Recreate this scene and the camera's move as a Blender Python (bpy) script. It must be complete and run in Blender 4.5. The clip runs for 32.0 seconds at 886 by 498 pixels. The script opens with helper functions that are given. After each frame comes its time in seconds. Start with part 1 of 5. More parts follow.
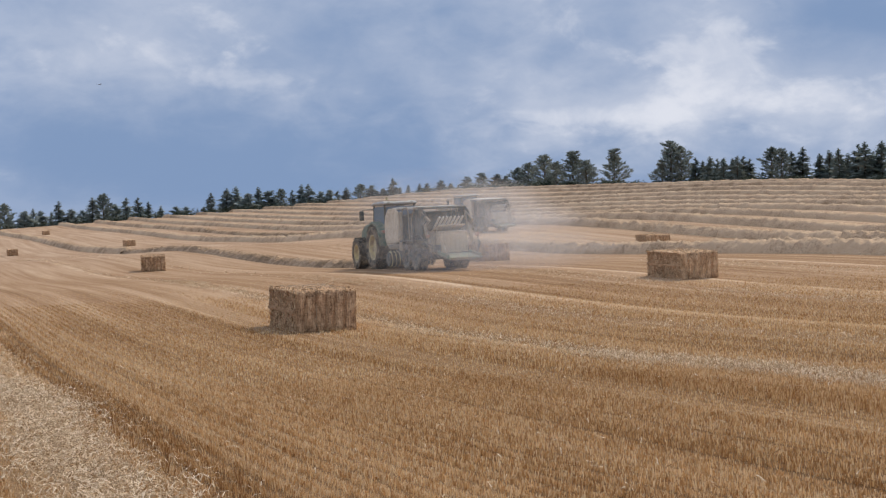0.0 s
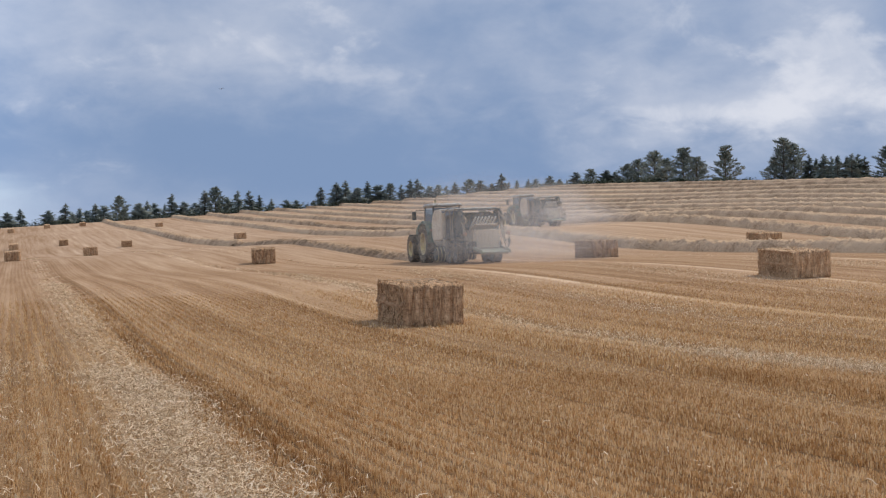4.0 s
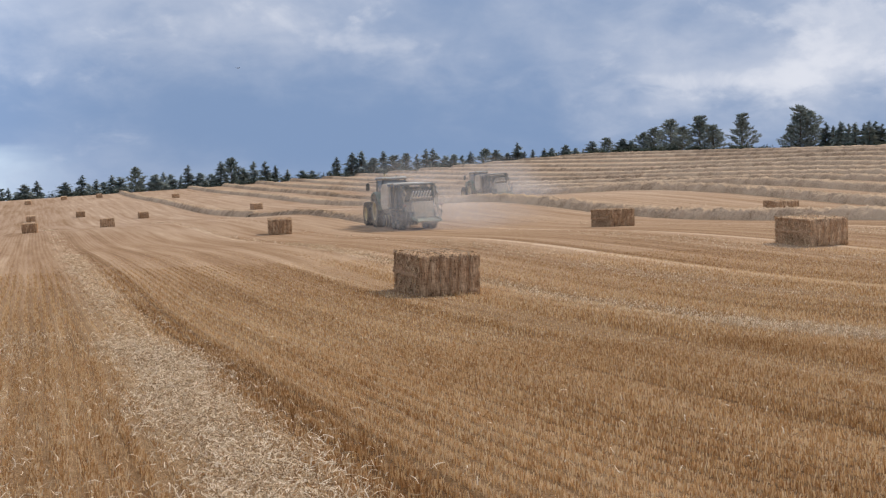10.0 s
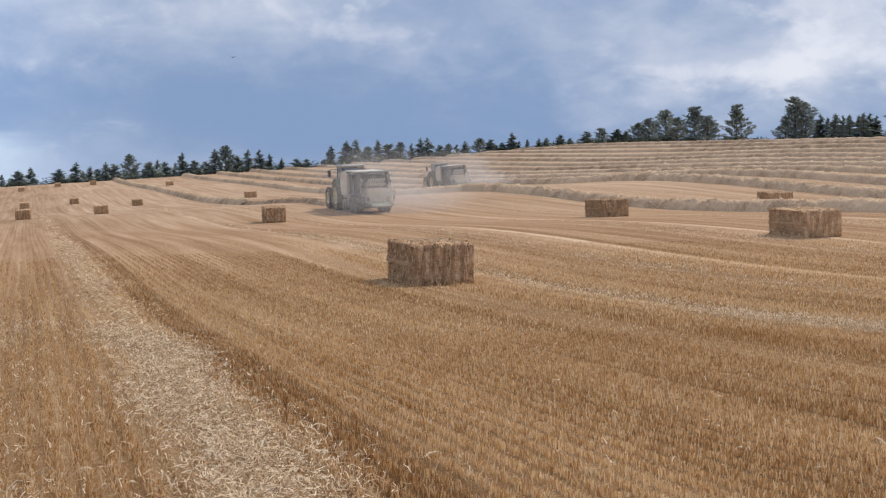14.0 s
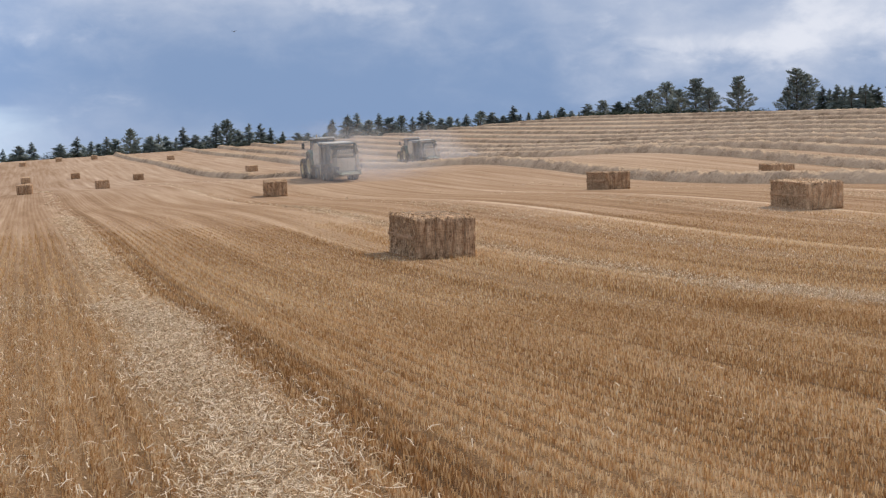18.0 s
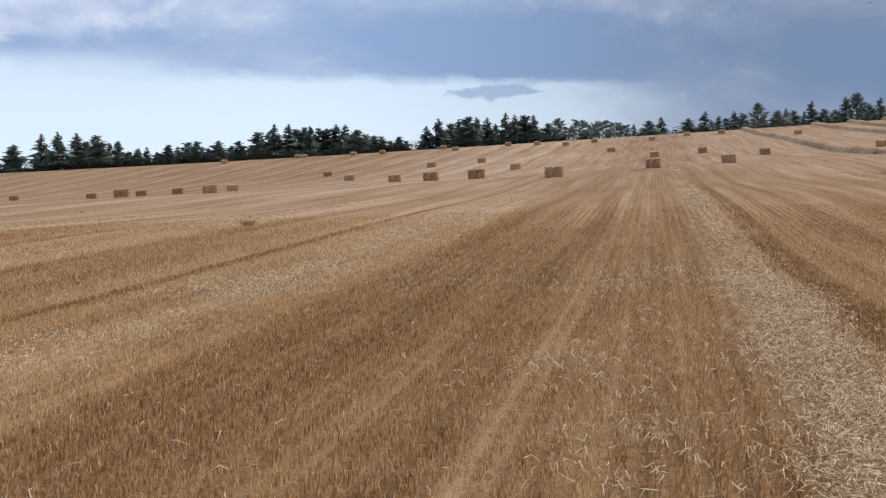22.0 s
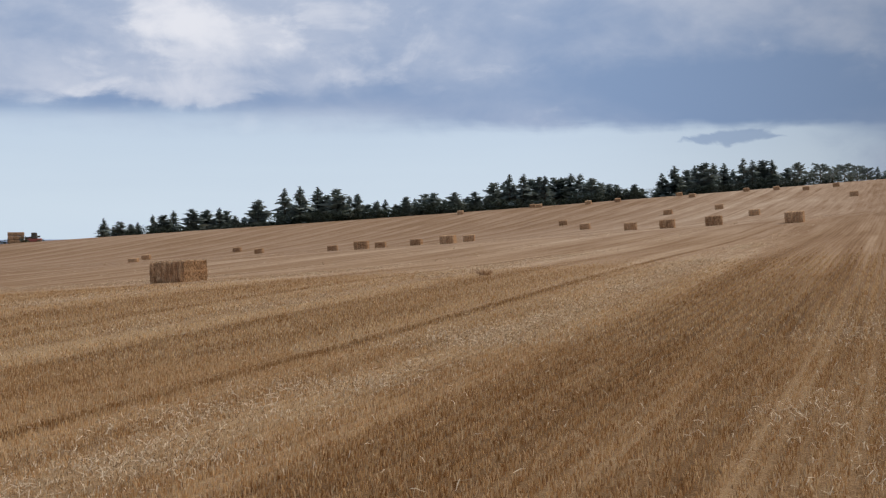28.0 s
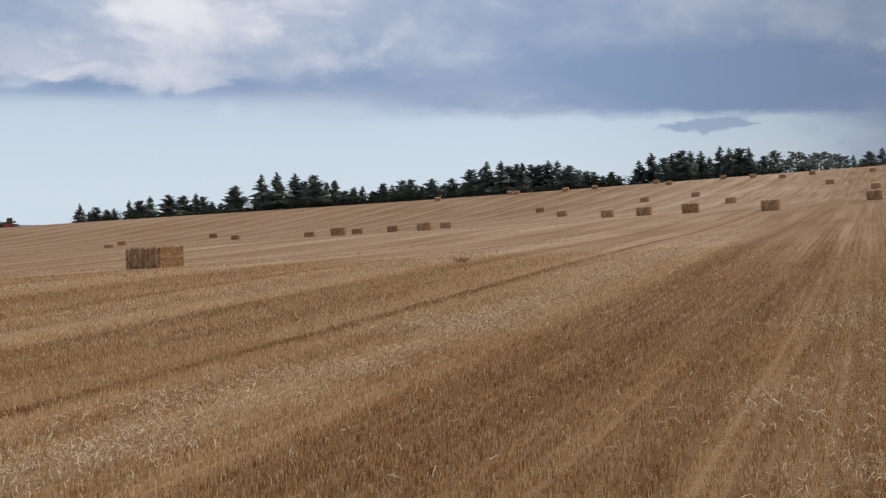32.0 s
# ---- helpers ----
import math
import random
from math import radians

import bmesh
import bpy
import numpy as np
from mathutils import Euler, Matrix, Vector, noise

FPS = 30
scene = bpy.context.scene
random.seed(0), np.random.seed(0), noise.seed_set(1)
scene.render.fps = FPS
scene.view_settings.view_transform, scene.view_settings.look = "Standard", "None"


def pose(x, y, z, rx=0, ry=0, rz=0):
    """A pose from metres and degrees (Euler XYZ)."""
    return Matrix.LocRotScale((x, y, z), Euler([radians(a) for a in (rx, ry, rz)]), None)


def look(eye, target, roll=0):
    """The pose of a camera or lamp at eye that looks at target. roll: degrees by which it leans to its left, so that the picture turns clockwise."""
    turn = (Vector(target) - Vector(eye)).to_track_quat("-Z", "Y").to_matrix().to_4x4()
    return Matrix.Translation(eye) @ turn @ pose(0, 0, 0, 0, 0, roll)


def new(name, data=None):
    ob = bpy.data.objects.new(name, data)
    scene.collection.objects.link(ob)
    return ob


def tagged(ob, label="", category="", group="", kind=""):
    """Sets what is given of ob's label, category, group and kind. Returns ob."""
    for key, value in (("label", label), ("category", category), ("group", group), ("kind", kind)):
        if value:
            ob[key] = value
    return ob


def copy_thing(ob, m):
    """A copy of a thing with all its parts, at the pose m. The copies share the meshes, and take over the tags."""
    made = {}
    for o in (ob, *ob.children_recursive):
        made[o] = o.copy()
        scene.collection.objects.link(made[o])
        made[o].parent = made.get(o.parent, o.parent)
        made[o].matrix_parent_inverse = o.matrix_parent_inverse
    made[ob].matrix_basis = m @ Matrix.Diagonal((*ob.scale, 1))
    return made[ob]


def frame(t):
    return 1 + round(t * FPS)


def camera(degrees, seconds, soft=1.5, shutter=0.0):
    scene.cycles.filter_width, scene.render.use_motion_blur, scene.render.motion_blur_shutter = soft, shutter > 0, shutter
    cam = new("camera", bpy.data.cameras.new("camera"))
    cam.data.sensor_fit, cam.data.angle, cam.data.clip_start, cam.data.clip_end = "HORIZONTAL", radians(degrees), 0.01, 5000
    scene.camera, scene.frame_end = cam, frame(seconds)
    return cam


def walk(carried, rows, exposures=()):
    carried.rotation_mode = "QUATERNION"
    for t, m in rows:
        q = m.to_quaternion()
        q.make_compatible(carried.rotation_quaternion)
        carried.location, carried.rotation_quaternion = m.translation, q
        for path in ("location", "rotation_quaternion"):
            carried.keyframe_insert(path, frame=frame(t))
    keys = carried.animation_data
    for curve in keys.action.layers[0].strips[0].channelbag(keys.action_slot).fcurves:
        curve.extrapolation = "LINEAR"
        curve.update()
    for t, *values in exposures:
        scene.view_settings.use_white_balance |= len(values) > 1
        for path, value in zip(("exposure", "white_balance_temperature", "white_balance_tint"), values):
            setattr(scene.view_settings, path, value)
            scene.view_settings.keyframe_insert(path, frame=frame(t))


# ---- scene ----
# A stubble field with straw bales, windrows and two tractors baling; the camera stands and pans.
cam = camera(32.145, 32.0, soft=1.3)
walk(cam, [
    (0, pose(0, 0, 1.6, 91.142, 0.954, -19.637)),
    (0.5, pose(0, 0, 1.6, 91.128, 0.936, -19.415)),
    (1, pose(0, 0, 1.6, 91.130, 0.943, -19.162)),
    (1.5, pose(0, 0, 1.6, 91.126, 0.952, -18.341)),
    (2, pose(0, 0, 1.6, 91.153, 0.857, -17.455)),
    (2.5, pose(0, 0, 1.6, 91.105, 0.691, -17.327)),
    (3, pose(0, 0, 1.6, 91.094, 0.354, -16.553)),
    (3.5, pose(0, 0, 1.6, 91.053, 0.185, -15.935)),
    (4, pose(0, 0, 1.6, 91.011, 0.248, -15.630)),
    (4.5, pose(0, 0, 1.6, 90.995, 0.481, -15.498)),
    (6.5, pose(0, 0, 1.6, 90.845, -0.120, -15.197)),
    (7, pose(0, 0, 1.6, 90.814, -0.187, -15.116)),
    (7.5, pose(0, 0, 1.6, 90.762, -0.059, -15.044)),
    (8, pose(0, 0, 1.6, 90.656, 0.246, -15.020)),
    (8.5, pose(0, 0, 1.6, 90.312, 0.383, -14.972)),
    (9, pose(0, 0, 1.6, 89.892, 0.455, -14.989)),
    (9.5, pose(0, 0, 1.6, 89.897, 0.455, -14.994)),
    (10, pose(0, 0, 1.6, 89.885, 0.532, -15.024)),
    (10.5, pose(0, 0, 1.6, 89.888, 0.677, -15.064)),
    (11, pose(0, 0, 1.6, 89.890, 0.744, -15.267)),
    (11.5, pose(0, 0, 1.6, 89.863, 0.715, -15.400)),
    (12, pose(0, 0, 1.6, 89.531, 0.564, -15.430)),
    (12.5, pose(0, 0, 1.6, 89.513, 0.440, -15.412)),
    (13, pose(0, 0, 1.6, 89.544, 0.436, -15.367)),
    (13.5, pose(0, 0, 1.6, 89.530, 0.446, -15.356)),
    (14, pose(0, 0, 1.6, 89.485, 0.160, -15.250)),
    (14.5, pose(0, 0, 1.6, 89.415, -0.375, -15.115)),
    (15, pose(0, 0, 1.6, 88.967, -0.394, -15.047)),
    (15.5, pose(0, 0, 1.6, 88.814, -0.238, -15.042)),
    (17.5, pose(0, 0, 1.6, 88.482, 0.272, -15.182)),
    (18, pose(0, 0, 1.6, 88.489, 0.404, -15.194)),
    (18.5, pose(0, 0, 1.6, 88.276, 0.489, -15.189)),
    (19, pose(0, 0, 1.6, 88.152, 0.714, -15.242)),
    (19.5, pose(0, 0, 1.6, 87.928, 0.954, -15.304)),
    (20, pose(0, 0, 1.6, 87.853, 1.006, -15.407)),
    (20.5, pose(0, 0, 1.6, 87.783, 0.886, -15.433)),
    (21, pose(0, 0, 1.6, 87.741, 0.499, -13.718)),
    (21.3, pose(0, 0, 1.6, 87.679, 0.044, -6.612)),
    (21.5, pose(0, 0, 1.6, 87.536, 0.289, -1.496)),
    (21.6, pose(0, 0, 1.6, 87.523, 0.216, 0.922)),
    (22, pose(0, 0, 1.6, 87.535, -0.417, 7.788)),
    (22.5, pose(0, 0, 1.6, 89.394, -0.576, 11.880)),
    (23, pose(0, 0, 1.6, 89.658, -0.215, 14.079)),
    (23.5, pose(0, 0, 1.6, 89.544, 0.224, 16.084)),
    (24, pose(0, 0, 1.6, 88.888, 0.040, 17.249)),
    (24.5, pose(0, 0, 1.6, 88.751, 0.010, 17.212)),
    (25, pose(0, 0, 1.6, 88.814, -0.161, 17.161)),
    (25.5, pose(0, 0, 1.6, 89.070, -0.153, 17.086)),
    (26, pose(0, 0, 1.6, 89.346, -0.073, 17.009)),
    (26.5, pose(0, 0, 1.6, 89.378, 0.023, 16.912)),
    (28.5, pose(0, 0, 1.6, 89.349, 0.558, 16.420)),
    (29, pose(0, 0, 1.6, 89.340, 0.626, 16.282)),
    (29.5, pose(0, 0, 1.6, 89.370, 0.692, 16.007)),
    (30, pose(0, 0, 1.6, 89.355, 0.731, 15.616)),
    (30.5, pose(0, 0, 1.6, 89.292, 0.675, 15.548)),
    (31, pose(0, 0, 1.6, 88.918, 0.648, 15.548)),
    (31.5, pose(0, 0, 1.6, 88.905, 0.558, 15.524)),
    (32, pose(0, 0, 1.6, 88.861, 0.248, 15.687)),
], exposures=[(0, 0.14, 6500, 10), (7, 0.09, 6500, 10), (9, 0.11, 6500, 10), (14, 0.24, 6500, 10), (18, 0.21, 6500, 10), (20.6, 0.19, 6500, 10), (21.5, 0.23, 6500, 10), (22, -0.11, 6500, 10), (22.7, -0.48, 6521, 10), (25, -0.44, 6590, 10), (26, -0.55, 6620, 10), (29, -0.43, 6710, 10), (32, -0.45, 6800, 10)])

# ---- the lie of the land ----
HILL = (12.505, 2.101, 7.299, 8.688, 5.272)
KNOLLS = [
    (-20, 30, 0.57), (0, 30, -0.11), (20, 30, -0.62), (-45, 50, -0.48), (-20, 50, 0.28), (0, 50, -1.4), (20, 50, 2.6), (-20, 80, 1.85),
    (0, 80, -1.09), (20, 80, 0.38), (24, 68, -1.87), (40, 60, -0.18), (62, 60, -0.71), (30, 95, 0.07), (55, 95, 1.19), (80, 95, -0.58),
    (-8, 20, -0.01), (8, 20, 0.02), (-10, 42, 1.02), (10, 42, -1.3), (-32, 38, 0.05), (-8, 62, -0.47), (10, 62, 1.56), (-30, 70, -0.2),
    (-10, 98, -0.61), (-60, 80, -0.03),
]
SWELLS = [
    (-90, 120, 0.17), (-45, 120, 2.1), (-20, 120, -4.75), (0, 120, 3.02), (20, 120, 1.72), (-90, 165, 0.35), (-45, 165, -0.59), (20, 165, 1.81),
    (30, 130, 2.65), (55, 130, -8.25), (80, 130, 5.68), (35, 165, -0.92), (60, 165, -3.99), (85, 165, 2.25), (112, 165, -1.88), (130, 130, -3.65),
    (98, 150, 4.72), (72, 145, 0.37),
]
SLOPES = [
    (-150, 210, -1.82), (-90, 210, 3.84), (-45, 210, -9.22), (0, 210, 5.72), (20, 210, 6.55), (35, 210, 1.3), (60, 210, -7.66), (85, 210, -5.85),
    (112, 210, 8.44), (140, 190, 1.29),
]
BROWS = [
    (-150, 270, 2.35), (-90, 270, -1.64), (-45, 270, -4.23), (-20, 270, -0.18), (20, 270, 2.76), (-150, 300, 0.64), (-150, 330, 2.34),
    (-90, 330, 0.94), (-45, 330, -0.62), (-20, 330, 0.3), (0, 330, 1.58), (20, 330, 2.77), (20, 260, 7.05), (45, 260, 0.08), (75, 260, -8.67),
    (110, 260, -4.78), (140, 260, 10.03), (20, 310, -0.92), (45, 310, -0.84), (75, 310, -1.66), (110, 310, -0.56), (140, 310, 3.66),
]
HOLLOWS = [(33, 134, -0.35)]
CREST = 335.0     # how far off the field falls away to the north
EAST_EDGE = 114.0     # the fence along its eastern side


def field_edge(x, r):
    """How far out the field reaches in the direction of x at distance r."""
    side = EAST_EDGE * r / np.maximum(x, 0.001 * r)
    return -8 * np.logaddexp(-CREST / 8, -np.minimum(side, 2000.0) / 8)


def land(x, y):
    """Height of the field at x, y (arrays or numbers): a rising hillside that falls away behind its crest."""
    x, y = np.asarray(x, float), np.asarray(y, float)
    r = np.hypot(x, y) + 1e-6
    rc = r - 6 * np.logaddexp(0, (r - field_edge(x, r)) / 6)
    px, py = x * rc / r, y * rc / r
    py = np.where(py < 0, py * 0.3, py)
    u, v = px / 300, py / 300
    z = HILL[0] * u + HILL[1] * v + HILL[2] * u * u + HILL[3] * u * v + HILL[4] * v * v
    for a, b, h in KNOLLS + SWELLS + SLOPES + BROWS:
        s = 11 + 0.17 * b
        z = z + h * np.exp(-((px - a) ** 2 / 2.2 + (py - b) ** 2) / (2 * s * s))
    for a, b, h in HOLLOWS:
        z = z + h * np.exp(-((px - a) ** 2 / 2.2 + (py - b) ** 2) / (2 * 13.0 ** 2))
    z = z - 0.055 * (r - rc)
    return -20 + 4 * np.logaddexp(0, (z + 20) / 4)


def height(x, y):
    return float(land(x, y))


# ---- light ----
SUN_AZ, SUN_EL = 62.0, 46.0


def shader(tree, kind, **sets):
    n = tree.nodes.new(kind)
    for k, v in sets.items():
        n.inputs[k.replace("_", " ")].default_value = v
    return n


def maths(tree, op, a, b=0.0, c=0.0):
    n = tree.nodes.new("ShaderNodeMath")
    n.operation = op
    for i, v in enumerate((a, b, c)):
        if isinstance(v, (int, float)):
            n.inputs[i].default_value = v
        else:
            tree.links.new(v, n.inputs[i])
    return n.outputs[0]


def ramp01(tree, v, lo, hi):
    n = tree.nodes.new("ShaderNodeMapRange")
    n.interpolation_type = "SMOOTHSTEP"
    tree.links.new(v, n.inputs[0])
    n.inputs[1].default_value, n.inputs[2].default_value = lo, hi
    return n.outputs[0]


def blend(tree, f, a, b, how="MIX"):
    n = tree.nodes.new("ShaderNodeMix")
    n.data_type, n.blend_type = "RGBA", how
    for i, v in ((0, f), (6, a), (7, b)):
        if isinstance(v, (int, float)):
            n.inputs[i].default_value = v
        elif isinstance(v, tuple):
            n.inputs[i].default_value = (*v, 1)
        else:
            tree.links.new(v, n.inputs[i])
    return n.outputs[2]


def combine(tree, x, y, z):
    n = tree.nodes.new("ShaderNodeCombineXYZ")
    for i, v in enumerate((x, y, z)):
        if isinstance(v, (int, float)):
            n.inputs[i].default_value = v
        else:
            tree.links.new(v, n.inputs[i])
    return n.outputs[0]


def noise_at(tree, vec, scale, detail=4.0, rough=0.55, warp=0.0):
    n = shader(tree, "ShaderNodeTexNoise", Scale=scale, Detail=detail, Roughness=rough, Distortion=warp)
    tree.links.new(vec, n.inputs["Vector"])
    return n.outputs["Fac"]


def make_world():
    world = bpy.data.worlds.new("cloudy_sky")
    scene.world = world
    world.use_nodes = True
    t = world.node_tree
    t.nodes.clear()
    sky = t.nodes.new("ShaderNodeTexSky")
    sky.sky_type, sky.sun_disc = "NISHITA", False
    sky.sun_elevation, sky.sun_rotation = radians(SUN_EL), radians(SUN_AZ)
    way = t.nodes.new("ShaderNodeTexCoord").outputs["Generated"]
    xyz = t.nodes.new("ShaderNodeSeparateXYZ")
    t.links.new(way, xyz.inputs[0])
    x, y, z = xyz.outputs
    az = maths(t, "MULTIPLY", maths(t, "ARCTAN2", x, y), 57.2958)
    el = maths(t, "MULTIPLY", maths(t, "ARCSINE", z), 57.2958)
    p = combine(t, maths(t, "MULTIPLY", az, 0.12), maths(t, "MULTIPLY", el, 0.22), 0.0)
    big = noise_at(t, p, 1.3, 6, 0.5, 0.2)
    fine = noise_at(t, p, 3.4, 7, 0.55, 0.3)
    wisp = noise_at(t, combine(t, maths(t, "MULTIPLY", az, 0.09), maths(t, "MULTIPLY", el, 0.9), 3.0), 1.0, 5, 0.55)
    rough_el = maths(t, "ADD", el, maths(t, "MULTIPLY_ADD", fine, 1.6, -0.8))
    rough_az = maths(t, "ADD", az, maths(t, "MULTIPLY_ADD", fine, 5.0, -2.5))

    def bump(a, e, wa, we, amount):
        da = maths(t, "DIVIDE", maths(t, "SUBTRACT", rough_az, a), wa)
        de = maths(t, "DIVIDE", maths(t, "SUBTRACT", rough_el, e), we)
        q = maths(t, "ADD", maths(t, "MULTIPLY", da, da), maths(t, "MULTIPLY", de, de))
        return maths(t, "MULTIPLY", maths(t, "EXPONENT", maths(t, "MULTIPLY", q, -1.0)), amount)

    # brightness of the cloud deck: light cumulus east and west, a heavy dark bank between
    tone = maths(t, "MULTIPLY_ADD", big, 0.5, 0.15)
    tone = maths(t, "ADD", tone, maths(t, "MULTIPLY_ADD", fine, 0.30, -0.15))
    for a, e, wa, we, amount in CLOUDS:
        tone = maths(t, "ADD", tone, bump(a, e, wa, we, amount))
    # heaped tops with firm edges
    puff = noise_at(t, combine(t, maths(t, "MULTIPLY", az, 0.16), maths(t, "MULTIPLY", el, 0.27), 9.0), 1.7, 8, 0.56, 0.35)
    heap = ramp01(t, maths(t, "ADD", puff, maths(t, "MULTIPLY", tone, 0.40)), 0.70, 0.86)
    tone = maths(t, "ADD", tone, maths(t, "MULTIPLY_ADD", heap, 0.17, -0.06))
    # great heaps of cumulus, white above and torn at the rim
    mass = 0.0
    for a, e, wa, we, amount in CUMULUS:
        mass = maths(t, "ADD", mass, bump(a, e, wa, we, amount))
    curl = noise_at(t, combine(t, maths(t, "MULTIPLY", az, 0.42), maths(t, "MULTIPLY", el, 0.62), 4.0), 1.0, 7, 0.6, 0.5)
    rim = maths(t, "ADD", mass, maths(t, "MULTIPLY_ADD", curl, 1.0, maths(t, "MULTIPLY_ADD", puff, 0.7, -0.85)))
    tone = maths(t, "MULTIPLY_ADD", ramp01(t, rim, 0.34, 0.86), maths(t, "MULTIPLY_ADD", curl, 0.36, 0.02), tone)
    mottle = noise_at(t, combine(t, maths(t, "MULTIPLY", az, 0.5), maths(t, "MULTIPLY", el, 0.8), 2.0), 1.0, 6, 0.6, 0.4)
    tone = maths(t, "ADD", tone, maths(t, "MULTIPLY_ADD", mottle, 0.22, -0.11))
    deck = blend(t, ramp01(t, tone, 0.0, 1.0), (0.20, 0.29, 0.465), (0.66, 0.685, 0.76))
    clear = blend(t, 1.0, sky.outputs[0], (0.10, 0.10, 0.10), "MULTIPLY")
    strip = blend(t, ramp01(t, maths(t, "ADD", el, maths(t, "MULTIPLY", wisp, 1.5)), 0.0, 6.0), (0.56, 0.68, 0.815), (0.45, 0.555, 0.715))
    clear = blend(t, 0.85, clear, strip)
    # the clear strip under the cloud deck, in the west
    base = maths(t, "MULTIPLY_ADD", wisp, 1.2, 2.95)
    base = maths(t, "ADD", base, maths(t, "MULTIPLY", rough_az, -0.028))
    base = maths(t, "ADD", base, maths(t, "MULTIPLY_ADD", fine, 1.0, -0.5))
    soft = maths(t, "MULTIPLY_ADD", ramp01(t, az, -12.0, -22.0), 0.55, 0.32)
    under = ramp01(t, maths(t, "DIVIDE", maths(t, "SUBTRACT", el, base), soft), 1.0, -0.9)
    west = ramp01(t, rough_az, 2.2, -3.5)
    gap = maths(t, "MULTIPLY", under, west)
    la = maths(t, "DIVIDE", maths(t, "ADD", az, 5.9), 2.2)
    le = maths(t, "DIVIDE", maths(t, "SUBTRACT", maths(t, "ADD", el, maths(t, "MULTIPLY_ADD", fine, 1.3, -0.65)), 3.36), 0.30)
    le = maths(t, "ADD", le, maths(t, "MULTIPLY", la, -0.18))
    lens = maths(t, "SUBTRACT", 1.0, maths(t, "ADD", maths(t, "MULTIPLY", la, la), maths(t, "ABSOLUTE", le)))
    lens = maths(t, "MULTIPLY", ramp01(t, maths(t, "ADD", lens, bump(-33.0, 3.7, 3.0, 0.22, 0.5)), 0.05, 0.5), 0.65)
    gap = maths(t, "MULTIPLY", gap, maths(t, "SUBTRACT", 1.0, lens))
    bright = maths(t, "MULTIPLY_ADD", ramp01(t, az, 6.0, -14.0), 0.58, 1.0)
    colour = blend(t, gap, deck, clear)
    back = shader(t, "ShaderNodeBackground", Strength=1.0)
    t.links.new(colour, back.inputs["Color"])
    t.links.new(bright, back.inputs["Strength"])
    out = t.nodes.new("ShaderNodeOutputWorld")
    t.links.new(back.outputs[0], out.inputs[0])


CUMULUS = [(29.3, 7.9, 2.7, 1.9, 1.0), (24.0, 5.9, 3.6, 0.7, 0.7), (34.0, 6.2, 3.5, 0.8, 0.8), (12.6, 8.5, 1.3, 0.5, 0.55), (17.3, 7.2, 0.8, 0.4, 0.5),
           (-24.7, 6.9, 3.6, 1.5, 1.0), (-27.5, 8.7, 2.4, 0.9, 0.8), (-26.5, 5.2, 5.0, 0.45, 0.8), (-12.5, 6.0, 2.5, 0.4, 0.45)]
CLOUDS = [(12, 4.6, 9, 1.9, -0.34), (29.5, 7.6, 5, 2.2, 0.12), (31, 6.0, 8, 1.0, 0.14), (24, 5.7, 5, 0.8, 0.1), (35, 9.2, 3.5, 1.3, -0.35),
          (17.5, 9.0, 4, 1.6, -0.10), (8, 8.6, 4, 1.2, 0.08),
          (-25, 8.0, 4.5, 2.0, 0.14), (-29, 5.6, 4, 0.6, 0.1), (-30, 4.7, 6, 0.35, -0.32), (-20.5, 5.0, 3.5, 0.5, -0.2),
          (-5, 5.0, 7, 1.4, -0.42), (-14, 5.6, 5, 0.9, -0.14), (-13, 8.2, 5, 1.6, -0.06), (-5.9, 3.45, 3, 0.5, -0.3), (22, 3.0, 12, 1.0, -0.15), (3, 8.4, 7, 1.6, 0.06)]
make_world()
sun = new("sun", bpy.data.lights.new("sun", "SUN"))
sun.data.energy, sun.data.angle, sun.data.color = 2.9, radians(11.0), (1.0, 0.905, 0.785)
sa, se = radians(SUN_AZ), radians(SUN_EL)
sun.matrix_world = look((60 * math.sin(sa), 60 * math.cos(sa), 60 * math.tan(se)), (0, 0, 0))


# ---- materials ----
def material(name, rough=0.8, metal=0.0):
    m = bpy.data.materials.new(name)
    m.use_nodes = True
    t = m.node_tree
    s = t.nodes["Principled BSDF"]
    s.inputs["Roughness"].default_value, s.inputs["Metallic"].default_value = rough, metal
    if rough > 0.75:
        s.inputs["Specular IOR Level"].default_value = 0.1      # dry and matt
    return m, t, s


def relief(t, s, fac, strength, distance):
    b = shader(t, "ShaderNodeBump", Strength=strength, Distance=distance)
    t.links.new(fac, b.inputs["Height"])
    t.links.new(b.outputs[0], s.inputs["Normal"])


def coords(t, which="Object"):
    return t.nodes.new("ShaderNodeTexCoord").outputs[which]


def ramp(t, fac, stops):
    n = t.nodes.new("ShaderNodeValToRGB")
    e = n.color_ramp.elements
    while len(e) < len(stops):
        e.new(0.5)
    for k, (p, c) in zip(e, stops):
        k.position, k.color = p, (*c, 1)
    t.links.new(fac, n.inputs[0])
    return n.outputs[0]


SWATH = 6.5   # width of one pass of the combine
ROW = 0.18    # between drilled rows


def swath_phase(t, x):
    """0 to 1 across one pass, 0.5 at the middle of its line of chaff."""
    return maths(t, "FRACT", maths(t, "MULTIPLY_ADD", x, 1 / SWATH, 0.5 - 1.2 / SWATH + 8))


